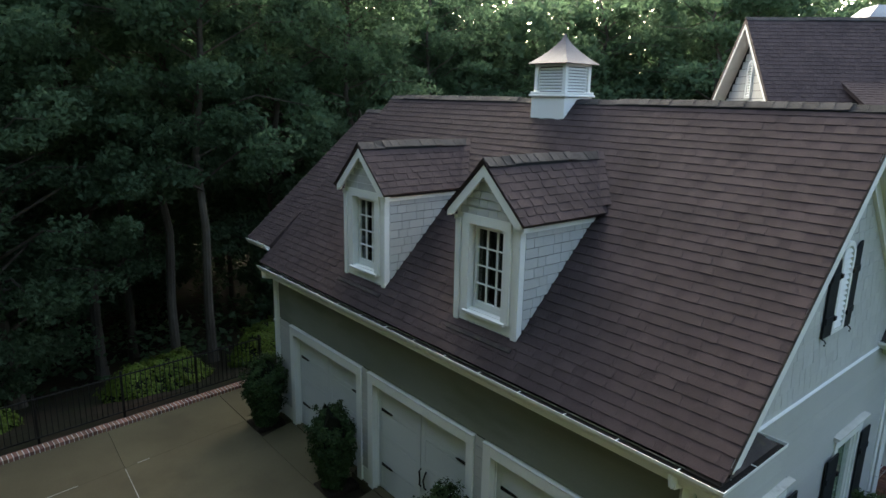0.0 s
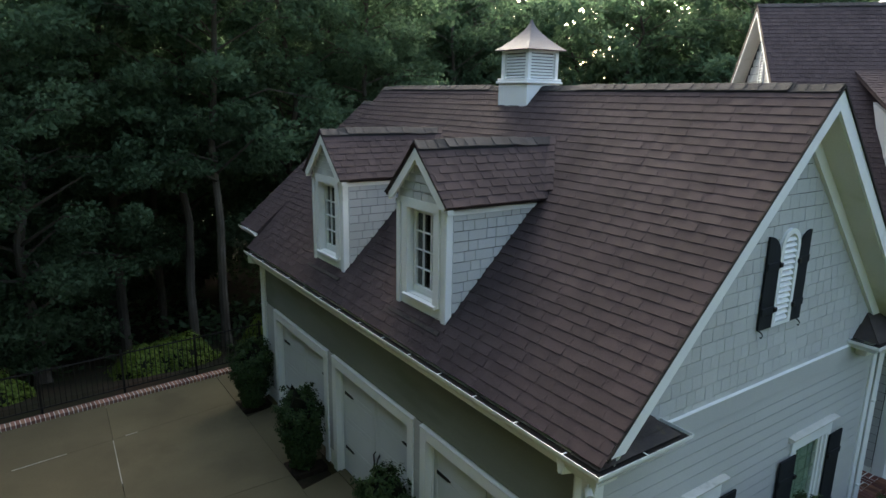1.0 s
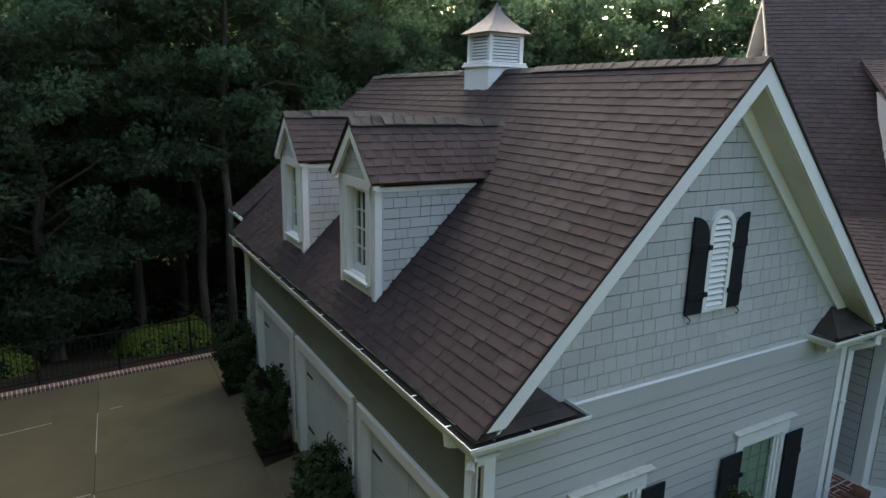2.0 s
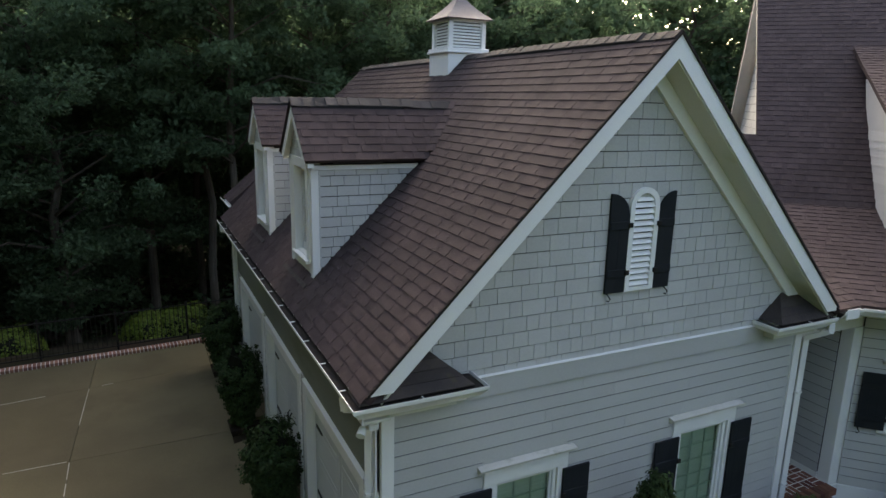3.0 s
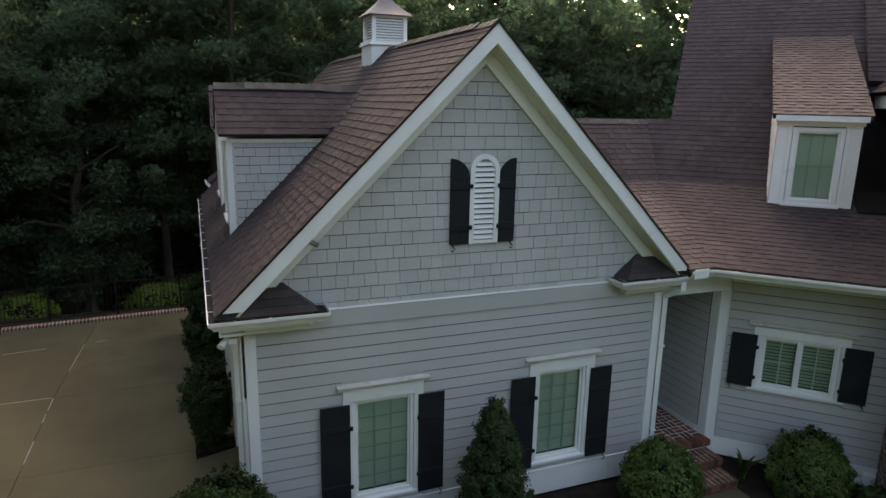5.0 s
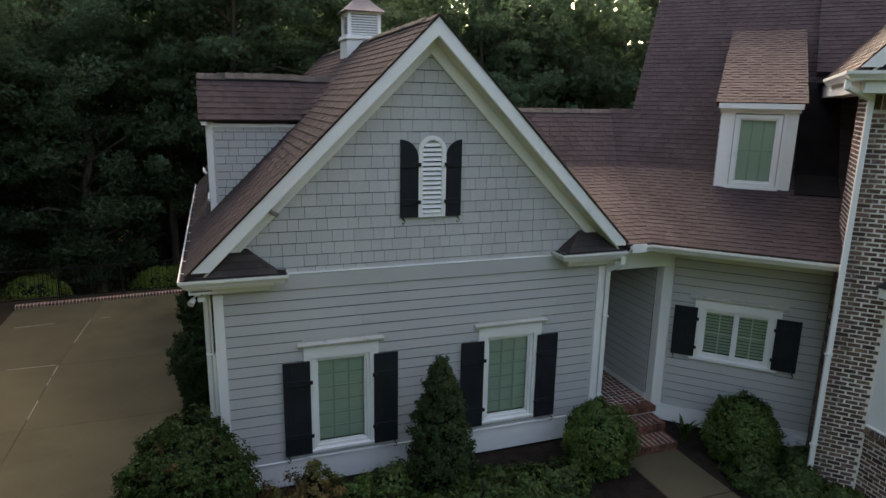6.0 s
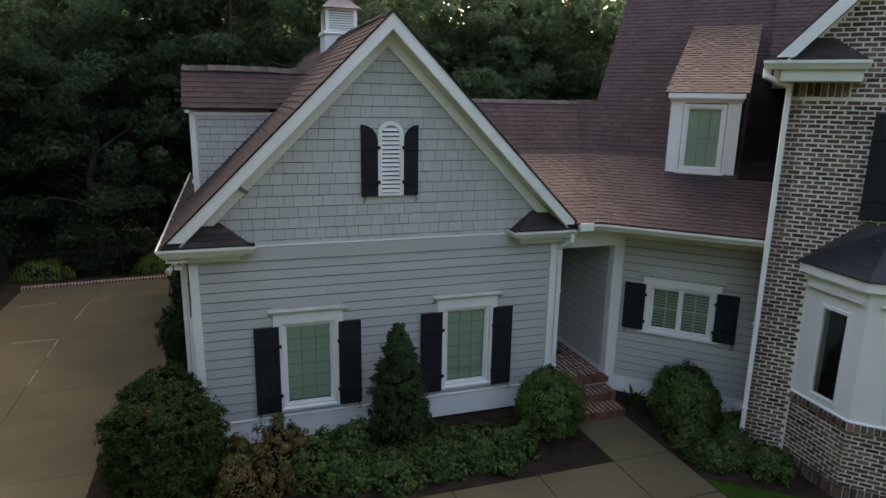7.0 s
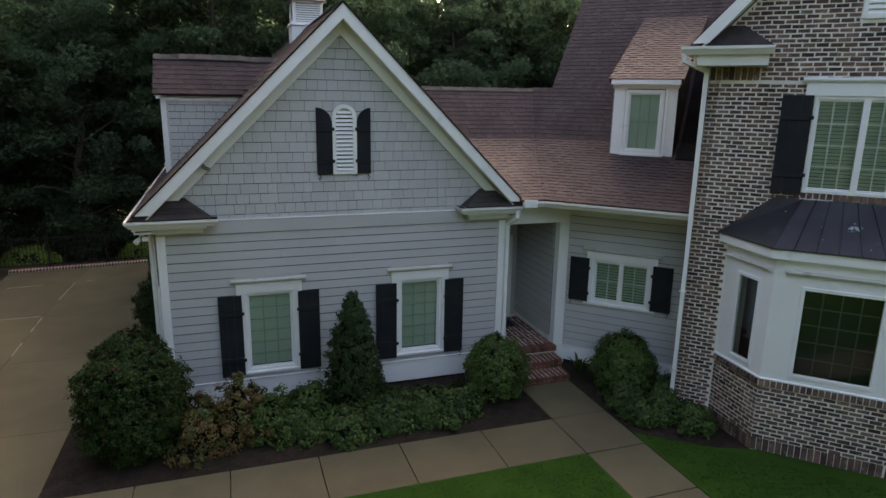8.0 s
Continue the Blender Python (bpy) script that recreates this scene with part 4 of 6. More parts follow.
def gutter(path, label, hangers=0.72, debris=True):
    ob = thing("gutter", Matrix(), label, "gutter", "roof gutters")
    part("trough", Shell().sweep(GUT, path), TRIM, ob)
    P = [Vector(p) for p in path]
    if debris:
        part("leaf_debris", Shell().sweep([(0.012, 0.016), (0.058, 0.018), (0.112, 0.085), (0.115, 0.096), (-0.008, 0.106)], path), DEBRIS, ob, "dark wet leaves lying in the trough")
    for a, b in zip(P, P[1:]):
        d = (b - a).normalized()
        r = Vector((d.y, -d.x, 0))
        n = int((b - a).length / hangers)
        for i in range(n):
            q = a + d * ((i + 0.5) * (b - a).length / n)
            vs = [q + d * e + r * o + Vector((0, 0, z)) for e in (-0.008, 0.008) for o in (0.05, 0.128) for z in (0.118, 0.123)]
            part("hanger", Shell().convex(vs, [(0, 1, 3, 2), (4, 5, 7, 6), (0, 1, 5, 4), (2, 3, 7, 6), (0, 2, 6, 4), (1, 3, 7, 5)]), TRIM, ob)
    return ob


gutter([(-0.31, 10.42, 3.61), (-0.31, -0.34, 3.61), (0.95, -0.34, 3.61), (0.95, -0.03, 3.61)], "white gutter along the garage eave, full of dark leaves")
gutter([(5.81, -0.03, 3.61), (5.81, -0.34, 3.61), (7.02, -0.34, 3.61)], "white gutter on the eave return")


def downspout(pts, label="white square downspout with elbows"):
    ob = thing("downspout", Matrix(), label, "downspout", "downspouts")
    P = [Vector(p) for p in pts]
    for a, b in zip(P, P[1:]):
        s = Shell()
        d = (b - a).normalized()
        side = d.cross(Vector((0.6, 0.8, 0))).normalized() if abs(d.z) > 0.9 else d.cross(Vector((0, 0, 1))).normalized()
        up = d.cross(side)
        vs = [q + side * i * 0.038 + up * j * 0.034 for q in (a - d * 0.02, b + d * 0.02) for i in (-1, 1) for j in (-1, 1)]
        s.convex(vs, [(0, 1, 3, 2), (4, 5, 7, 6), (0, 1, 5, 4), (2, 3, 7, 6), (0, 2, 6, 4), (1, 3, 7, 5)])
        part("pipe", s, TRIM, ob)
    for z in (0.8, 2.4):
        q = P[-2] if abs(P[-1].z - P[-2].z) < 0.3 else P[-1]
        part("strap", Shell().box(q.x - 0.05, q.x + 0.05, q.y - 0.045, q.y + 0.045, z, z + 0.03), TRIM, ob)
    return ob


downspout([(-0.36, 0.12, 3.60), (-0.35, 0.11, 3.49), (-0.09, 0.10, 3.43), (-0.09, 0.10, 0.12), (-0.24, 0.10, 0.04)])
downspout([(-0.36, 10.25, 3.60), (-0.35, 10.25, 3.49), (-0.09, 10.25, 3.43), (-0.09, 10.25, 0.12), (-0.24, 10.25, 0.04)])
downspout([(6.95, -0.40, 3.62), (6.95, -0.40, 3.50), (6.88, -0.09, 3.30), (6.88, -0.09, 0.35), (6.83, -0.25, 0.12)])

# the lower roof that goes on behind the garage
BX, BZ, BY = 3.38, 7.14, 11.6
back_wing = structure("roof_back_wing", Matrix(), "brown shingle roof of the lower rear wing")
BL = slope_frame((-0.12, 10.4, BZ - 3.5 * 0.86), (1, 0), 0.86)
LB = 3.5 * math.sqrt(1 + 0.86 ** 2)
part("roof_deck", Shell().box(-(BY - 10.4), 0, 0, LB, -0.12, 0), SHINGLE, back_wing).matrix_basis = BL
pieces("shingle", back_wing, SHINGLE, shingle_rows(lambda s: [(-(BY - 10.4), 0)], 0, LB - 0.02, seed=9), (0, 0), cap=0, m=BL)
part("roof_deck", Shell().box(0, BY - 10.4, 0, LB, -0.12, 0), SHINGLE, back_wing).matrix_basis = slope_frame((2 * BX + 0.12, 10.4, BZ - 3.5 * 0.86), (-1, 0), 0.86)
ridge_caps(back_wing, (BX, 10.46, BZ), (BX, BY, BZ), 0.86)
structure("wall_back_wing", Matrix(), "grey wall of the rear wing", Shell().box(1.6, 6.5, 10.36, 11.3, -0.3, 4.0), SIDING)
gutter([(-0.08, 11.5, 4.02), (-0.08, 10.46, 4.02)], "white gutter on the rear wing", debris=False)


# ---- dormers ----
def dormer(y):
    """A gabled dormer whose front stands on the garage roof; its frame has its foot at the middle of the front."""
    z0 = garage_roof(0.05)
    ob = thing("dormer", pose(0.05, y, z0), "gabled dormer with white trim, grey shakes and a small window", "dormer", "dormers on the garage roof")
    F = pose(0, 0, -z0, 0, 0, -90)         # wall frame of the front: x to the right seen from outside
    hw = 0.65
    hole = (-0.36, 0.36, 4.40, 5.72)
    front = wall_core((-hw, hw, z0 - 0.05, 5.80), [hole], 0.12, [(-hw, 5.80), (hw, 5.80), (hw, 5.95), (0, 6.59), (-hw, 5.95)])
    fp = part("front_wall", front, TRIM, ob, "white front wall", m=F)
    gspan = lambda z: (-(6.56 - z) * 1.02 + 0.10, (6.56 - z) * 1.02 - 0.10)
    pieces("shake", fp, SHAKE, shake_rows(gspan, 5.86, 6.36, 0.125, []), (0, 6), m=STAND)
    for a, b in ((-hw, -hw + 0.09), (hw - 0.09, hw)):
        part("corner_board", Shell().box(a, b, -0.022, 0, z0 - 0.04, 5.76, 0.004), TRIM, fp)
    for q in ((-0.50, -0.354, 4.36, 5.72), (0.354, 0.50, 4.36, 5.72)):
        part("casing", Shell().box(q[0], q[1], -0.03, 0.05, q[2], q[3], 0.004), TRIM, fp)
    part("head_board", Shell().box(-0.50, 0.50, -0.034, 0.05, 5.714, 5.86, 0.004), TRIM, fp)
    part("sill", Shell().prism([(0.06, 4.33), (-0.06, 4.33), (-0.065, 4.37), (0.06, 4.41)], -0.44, 0.44, "x"), TRIM, fp)
    win = part("window", Shell().box(-0.36, 0.36, 0.055, 0.115, 4.405, 4.45), TRIM, ob, "white sash window with small panes", m=F @ pose(0.02, 0.03, 0))
    fr = Shell()
    for a, b, c, d in ((-0.355, -0.31, 4.45, 5.70), (0.31, 0.355, 4.45, 5.70), (-0.31, 0.31, 5.64, 5.70), (-0.31, 0.31, 4.45, 4.52)):
        fr.box(a, b, 0.055, 0.115, c, d, 0.004)
    part("sash", fr, TRIM, win)
    for i in range(1, 3):
        x = -0.31 + 0.62 * i / 3
        part("muntin", Shell().box(x - 0.009, x + 0.009, 0.06, 0.09, 4.52, 5.64), TRIM, win)
    for j in range(1, 4):
        z = 4.52 + 1.12 * j / 4
        part("muntin", Shell().box(-0.31, 0.31, 0.061, 0.089, z - 0.009, z + 0.009), TRIM, win)
    pn = part("pane", Shell().box(-0.31, 0.31, 0.092, 0.098, 4.52, 5.64), GLASS, win)
    pn.visible_shadow = False
    # near-black panels paint the unlit inside
    part("reveal", Shell().box(-0.36, 0.36, 0.45, 0.47, 4.4, 5.75).box(-0.38, -0.36, 0.13, 0.47, 4.4, 5.75).box(0.36, 0.38, 0.13, 0.47, 4.4, 5.75), UNLIT_VENT_BLACK, win, "near-black backing for the unlit room behind the glass")
    run = (5.80 - z0) / PITCH
    for s in (-1, 1):
        sw = part("side_wall", Shell().prism([(0.12, -0.05), (0.12, 5.80 - z0), (run, 5.80 - z0), (0.08, -0.05)], s * hw, s * (hw - 0.08), "y"), PAPERSHADE if s < 0 else SHAKE, ob, "grey shake side wall")
        SF = pose(0, s * hw, 0, 0, 0, 0) if s < 0 else pose(0, s * hw, 0, 0, 0, 180)
        rows = shake_rows(lambda z: (0.09, run), 0.0, 5.78 - z0, 0.147, [], seed=11)
        cut = []
        for r in rows:
            lim = (r[2] + 0.075) / PITCH          # the roof comes up to this depth at that height
            if r[0] < lim:
                cut.append((r[0], min(r[1], lim + 0.02)) + r[2:])
        if s < 0:
            pieces("shake", sw, SHAKE, cut, (0.5, 1), m=SF @ STAND)
        part("corner_board", Shell().box(-0.02, 0.09, *sorted((s * hw, s * (hw + 0.024))), -0.04, 5.80 - z0, 0.004), TRIM, ob)
        part("eave_board", Shell().box(-0.02, run - 0.02, *sorted((s * hw, s * (hw + 0.05))), 5.73 - z0, 5.80 - z0, 0.003), TRIM, ob)
    zr, ze, he = 6.68 - z0, 5.87 - z0, 0.83
    pit = (zr - ze) / he
    x0 = -0.12
    Ls = he * math.sqrt(1 + pit * pit)
    reach = lambda s: (RX - (RZ - (ze + z0 + s * pit / math.sqrt(1 + pit * pit))) / PITCH) - 0.05 - x0
    for up, o, sg in (((0, 1), (x0, -he, ze), 1), ((0, -1), (x0, he, ze), -1)):
        m = slope_frame(o, up, pit)
        e0, e1 = reach(0), reach(Ls)
        a, b = (0, 1) if sg > 0 else (-1, 0)
        poly = [(0, 0), (e0, 0), (e1, Ls), (0, Ls)] if sg > 0 else [(0, 0), (0, Ls), (-e1, Ls), (-e0, 0)]
        slope = part("roof_slope", Shell().prism(poly, -0.05, 0.0, "z"), SHINGLE, ob, "brown shingle dormer roof", m=m)
        pieces("shingle", slope, SHINGLE, shingle_rows(lambda s: [(-0.02, reach(s) + 0.02)] if sg > 0 else [(-reach(s) - 0.02, 0.02)], 0, Ls - 0.03, seed=13 + sg, uneven=True), (0, 0), cap=140 if sg > 0 else 0)
        # woven shingles round the valley
        k2, sv = math.sqrt(1 + pit * pit), LAP
        while sv < Ls - 0.12:
            V, F = [], []
            for lift in (0.0, 0.012):
                for q, up_ in ((sv - 0.012, 0.018), (sv + 0.16, 0.008)):
                    P = Vector((reach(q) + x0 + 0.03, -sg * (he - q / k2), ze + q * pit / k2))
                    for i in range(7):
                        t = i / 6
                        c = P + Vector((-0.15, 0, 0)) * (1 - t) ** 2 + Vector((0, -sg * 0.15, 0)) * t ** 2
                        nn = Vector((0, -sg * pit / k2, 1 / k2)).lerp(Vector((-0.707, 0, 0.707)), t).normalized()
                        V.append(tuple(c + nn * (up_ + lift) * (0.15 + math.sin(math.pi * t))))
            for i in range(6):
                F += [[i, i + 1, i + 8, i + 7], [14 + i, 14 + i + 1, 14 + i + 8, 14 + i + 7], [i, i + 1, i + 15, i + 14], [7 + i, 8 + i, 22 + i, 21 + i]]
            vs = Shell()
            vs.v, vs.f = V, F
            part("valley_shingle", vs, SHINGLE, slope.parent)
            sv += LAP
        # rake board and soffit on the front
        rb = [(0, zr - 0.04), (-sg * (he - 0.08), ze + 0.08 * pit - 0.04), (-sg * (he - 0.08), ze - 0.05), (-sg * (he - 0.20), ze - 0.05), (0, zr - 0.24)]
        part("rake_board", Shell().prism([(y_, z_) for y_, z_ in rb], x0 + 0.005, x0 + 0.035, "x"), TRIM, ob)
        part("rake_soffit", Shell().prism([(0, zr - 0.055), (-sg * (he - 0.04), ze - 0.02), (-sg * (he - 0.04), ze - 0.10), (0, zr - 0.16)], x0 + 0.03, -0.002, "x"), TRIM, ob)
    ridge_caps(ob, (x0, 0, zr), (reach(Ls) + x0 + 0.1, 0, zr), pit, w=0.13, lap=0.17, raise_=0.02, vent=(0.35, 1.7))
    part("flashing", Shell().box(-0.06, 0.0, -hw - 0.04, hw + 0.04, -0.01, 0.01), DAMP, ob, "dark flashing at the foot", m=slope_frame((-0.10, 0, -0.12), (1, 0), PITCH) @ pose(0, 0, 0.03, 0, 0, 90))
    return ob


d1 = dormer(3.52)
copy_thing(d1, pose(0.05, 6.73, garage_roof(0.05)))


# ---- cupola ----
def cupola():
    ob = thing("cupola", pose(3.42, 5.10, 7.2), "white louvred cupola with a flared metal roof", "cupola")
    part("base", Shell().box(-0.40, 0.40, -0.40, 0.40, -0.35, 0.36, 0.006), TRIM, ob)
    part("ledge", Shell().box(-0.44, 0.44, -0.44, 0.44, 0.36, 0.40, 0.008).box(-0.42, 0.42, -0.42, 0.42, 0.40, 0.45, 0.008), TRIM, ob)
    for sx in (-1, 1):
        for sy in (-1, 1):
            part("post", Shell().box(*sorted((sx * 0.37, sx * 0.29)), *sorted((sy * 0.37, sy * 0.29)), 0.45, 0.93, 0.004), TRIM, ob)
    # solid core, near-black for the unlit hollow behind the louvres
    part("core", Shell().box(-0.30, 0.30, -0.30, 0.30, 0.45, 0.93), UNLIT_VENT_BLACK, ob)
    part("top_rail", Shell().box(-0.37, 0.37, -0.37, 0.37, 0.90, 0.96, 0.004), TRIM, ob)
    for k in range(4):
        for i in range(8):
            z = 0.47 + i * 0.053
            part("louvre", Shell().prism([(-0.355, z), (-0.349, z - 0.005), (-0.31, z + 0.035), (-0.316, z + 0.041)], -0.29, 0.29, "x"), TRIM, ob, m=pose(0, 0, 0, 0, 0, 90 * k))
    s = Shell()
    n, prof = 9, []
    for i in range(n):
        q = i / (n - 1)
        prof.append((0.455 * (1 - q) ** 1.55 + 0.012, 0.955 + 0.54 * q))
    prof = [(0.455, 0.945)] + prof
    for r, z in prof:
        s.v += [(-r, -r, z), (r, -r, z), (r, r, z), (-r, r, z)]
    for i in range(len(prof) - 1):
        for j in range(4):
            s.f.append([4 * i + j, 4 * i + (j + 1) % 4, 4 * i + 4 + (j + 1) % 4, 4 * i + 4 + j])
    s.f += [[3, 2, 1, 0], [4 * len(prof) - 4 + j for j in range(4)]]
    part("metal_roof", s, COPPER, ob, "grey weathered flared metal roof")
    return ob


cupola()

# ---- link roof and main house ----
LOW, HB, ZE = 0.351, 3.05, 3.86
ZB = ZE + LOW * HB
HL = 4.25                                  # run of the link roof to its ridge
U45 = pose(7.475, -0.475, 0, 0, 0, -45)    # x along the angled eave, y up the main roof
roof_link = structure("roof_link", Matrix(), "brown shingle roof over the covered passage, flared at the eave")


def link_x(h):
    z = ZE + LOW * h if h <= HB else ZB + (h - HB)
    left = RX + (RZ - z) / PITCH - 0.05
    right = 7.475 + 0.4142 * h + 0.03
    return left, right


def flared(ob, origin, up, hx, hmax, cap, seed, near):
    """Two slopes, the lower one flatter, with shingles; hx(h) gives the ends along the eave at run h."""
    for a, b, pit in ((0.0, HB, LOW), (HB, hmax, 1.0)):
        k = math.sqrt(1 + pit * pit)
        z = ZE if a == 0 else ZB
        o = Vector(origin) + Vector((*up, 0)).normalized() * a
        m = slope_frame((o.x, o.y, z), up, pit)
        n = 8
        prof = [hx(a + (b - a) * i / n) for i in range(n + 1)]
        poly = [(p[0], (b - a) * k * i / n) for i, p in enumerate(prof)][::-1] + [(p[1], (b - a) * k * i / n) for i, p in enumerate(prof)]
        part("roof_deck", Shell().prism(poly, -0.10, 0.0, "z"), SHINGLE, ob, m=m)
        pieces("shingle", ob, SHINGLE, shingle_rows(lambda s: [hx(a + s / k)], 0, (b - a) * k, seed=seed, uneven=True), near, cap=cap if a == 0 else 0, m=m)


flared(roof_link, (0, -0.475, 0), (0, 1), link_x, HL, 150, 31, (7, 0))
ridge_caps(roof_link, (4.85, -0.475 + HL, ZB + HL - HB), (9.9, -0.475 + HL, ZB + HL - HB), 1.0)
part("roof_deck", Shell().box(-9.9, -4.9, 0, 3.0, -0.1, 0), SHINGLE, roof_link, m=slope_frame((0, -0.475 + 2 * HL - 1.2, ZB - 0.9), (0, -1), 1.0))

HM = 7.95
ZM = ZB + HM - HB
roof_main = structure("roof_main", Matrix(), "tall brown shingle roof of the main house, flared at the eave")


def main_u(h):
    return (-0.4142 * h - 0.03 if h < HL else -1.234), (3.1 if h < 2.6 else 12.0)


flared(roof_main, (7.475, -0.475, 0), (1, 1), main_u, HM, 150, 33, (1, 1))
ridge0 = U45 @ Vector((-1.234, HM, ZM))
ridge1 = U45 @ Vector((12.0, HM, ZM))
ridge_caps(roof_main, ridge0, ridge1, 1.0, vent=(1.5, 11))
part("roof_deck", Shell().box(-12.0, 1.234, 0, 8.0, -0.1, 0), SHINGLE, roof_main, m=slope_frame(tuple(U45 @ Vector((0, HM + 5.66, ZM - 5.66))), (-1, -1), 1.0))

CHM = U45 @ pose(3.3, 8.9, 9.3)
chim = thing("chimney_cap", CHM, "pale grey chimney cap behind the ridge", "chimney")
part("stack", Shell().box(-0.9, 0.9, -0.45, 0.45, -1.0, 0.62, 0.02), STONE, chim)
part("cap", Shell().convex([(x * k, y * k2, z) for z, k, k2 in ((0.62, 1.15, 0.7), (0.98, 0.8, 0.4)) for x, y in ((-1, -1), (1, -1), (1, 1), (-1, 1))], [(0, 1, 2, 3), (4, 5, 6, 7), (0, 1, 5, 4), (1, 2, 6, 5), (2, 3, 7, 6), (3, 0, 4, 7)]), STONE, chim)

# the front slope steps up beyond the shed dormer
roof_upper = structure("roof_upper", Matrix(), "raised brown shingle slope of the main house")
UP = slope_frame(tuple(U45 @ Vector((0, 4.95, ZB + 4.95 - HB + 0.22))), (1, 1), 1.0)
LU = (HM - 4.95) * math.sqrt(2)
part("roof_deck", Shell().box(2.55, 11.9, 0, LU, -0.22, 0), SHINGLE, roof_upper, m=UP)
pieces("shingle", roof_upper, SHINGLE, shingle_rows(lambda s: [(2.54, 11.9)], 0, LU, seed=61, uneven=True), (0, 0), cap=0, m=UP)

# gable end of the main roof
GM = U45 @ pose(-0.88, HM, 0, 0, 0, -90)
tri2 = [(-4.9, ZM - 5.2), (4.9, ZM - 5.2), (0, ZM - 0.25)]
wall_main_gable = structure("wall_main_gable", GM, "grey shingle gable wall of the main house", Shell().prism(tri2, 0, 0.16), PAPERSHADE)
pieces("shake", wall_main_gable, SHAKE, shake_rows(lambda z: (-(ZM - 0.5 - z), ZM - 0.5 - z), 6.0, ZM - 0.6, 0.207, [(-0.13, 0.13, 7.8, 8.45)], seed=15), (0, 8), cap=120, m=STAND)
for s in (-1, 1):
    part("rake_board", Shell().prism([(0, ZM - 0.02), (s * 3.6, ZM - 3.64), (s * 3.6, ZM - 3.88), (0, ZM - 0.28)], -0.345, -0.305), TRIM, wall_main_gable)
    part("rake_soffit", Shell().prism([(0, ZM - 0.20), (s * 3.6, ZM - 3.8), (s * 3.6, ZM - 3.86), (0, ZM - 0.26)], -0.305, -0.001), TRIM, wall_main_gable)
arch_vent(GM @ pose(0, -0.012, 0), 0.38, 7.65, 8.7, label="white arched louvre vent in the main gable")


# shed dormer on the main roof
def shed_dormer():
    F = U45 @ pose(1.495, 2.35, 0)          # wall frame of the front; middle at x = 0
    ob = thing("shed_dormer", F @ pose(0, 0, 4.62), "white shed dormer with a blinded window on the main roof", "dormer")
    D = pose(0, 0, -4.62)
    hw = 0.68
    front = part("front_wall", wall_core((-hw, hw, 4.45, 6.36), [(-0.43, 0.43, 4.73, 6.15)], 0.12), TRIM, ob, "white front wall", m=D)
    win = part("window", Shell().box(-0.48, 0.48, -0.04, 0.02, 4.67, 4.73, 0.005), TRIM, ob, "white window with pale blind", m=D)
    window_unit(win, -0.42, 0.42, 4.73, 6.13, 3, 2, frame_w=0.075, bars=BARGREEN)
    part("head_board", Shell().box(-hw - 0.03, hw + 0.03, -0.03, 0, 6.17, 6.24, 0.004), TRIM, front)
    for s in (-1, 1):
        part("casing", Shell().box(*sorted((s * 0.43, s * 0.50)), -0.025, 0, 4.70, 6.2, 0.003), TRIM, front)
        # the right cheek and its boards are black to paint the shade there
        sw = part("side_wall", Shell().prism([(0.12, 4.45), (0.12, 6.36), (2.9, 7.35), (2.3, 6.4), (0.6, 4.8)], s * hw, s * (hw - 0.08), "x"), SIDING if s < 0 else WELLSHADE, ob, "grey lap sided cheek" if s < 0 else "cheek coloured black for the shade beside the brick wing", m=D)
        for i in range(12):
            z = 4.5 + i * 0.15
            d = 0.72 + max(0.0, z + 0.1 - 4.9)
            part("siding_board", Shell().convex([(x, y, zz) for y in (0.0, d) for x, zz in ((s * hw, z), (s * (hw + 0.02), z), (s * hw, z + 0.17), (s * (hw + 0.006), z + 0.17))], [(0, 1, 3, 2), (4, 5, 7, 6), (0, 1, 5, 4), (2, 3, 7, 6), (0, 2, 6, 4), (1, 3, 7, 5)]), SHAKE if s < 0 else WELLSHADE, sw)
    run, pit = 4.1, 0.43
    fr = D @ slope_frame((0, -0.16, 6.36), (0, 1), pit)
    Ls = run * math.sqrt(1 + pit * pit)
    rf = part("roof_slope", Shell().box(-hw - 0.11, hw + 0.11, 0, Ls, -0.09, 0), SHINGLE, ob, "brown shingle shed roof", m=fr)
    pieces("shingle", rf, SHINGLE, shingle_rows(lambda s: [(-hw - 0.12, hw + 0.12)], -0.01, Ls, seed=17, uneven=True), (0, 0), cap=100)
    part("eave_board", Shell().box(-hw - 0.06, hw + 0.06, -0.158, 0.0, 6.24, 6.345, 0.004), TRIM, ob, m=D)
    return ob


shed_dormer()
# black sheet for the deep shade on the roof between the dormer and the brick wing
shade_patch = structure("roof_membrane", Matrix(), "black sheet painting the deep shade between the shed dormer and the brick wing")
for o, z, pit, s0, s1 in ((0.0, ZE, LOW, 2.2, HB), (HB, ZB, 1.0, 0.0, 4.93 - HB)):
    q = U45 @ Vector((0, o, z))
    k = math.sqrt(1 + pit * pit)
    part("membrane", Shell().box(2.27, 3.04, s0 * k, s1 * k, -0.02, 0.034), WELLSHADE, shade_patch, m=slope_frame(tuple(q), (1, 1), pit))
gutter([(6.98, -0.425, 3.715), (7.50, -0.425, 3.715), tuple(U45 @ Vector((3.03, 0.055, 3.715)))], "white gutter along the angled eave", debris=True)

gs = thing("splash_guard", pose(7.16, -0.552, 3.715), "white metal splash guard on the gutter", "splash guard")
part("plate", Shell().box(-0.15, 0.15, -0.014, -0.002, 0.0, 0.16, 0.004), TRIM, gs)

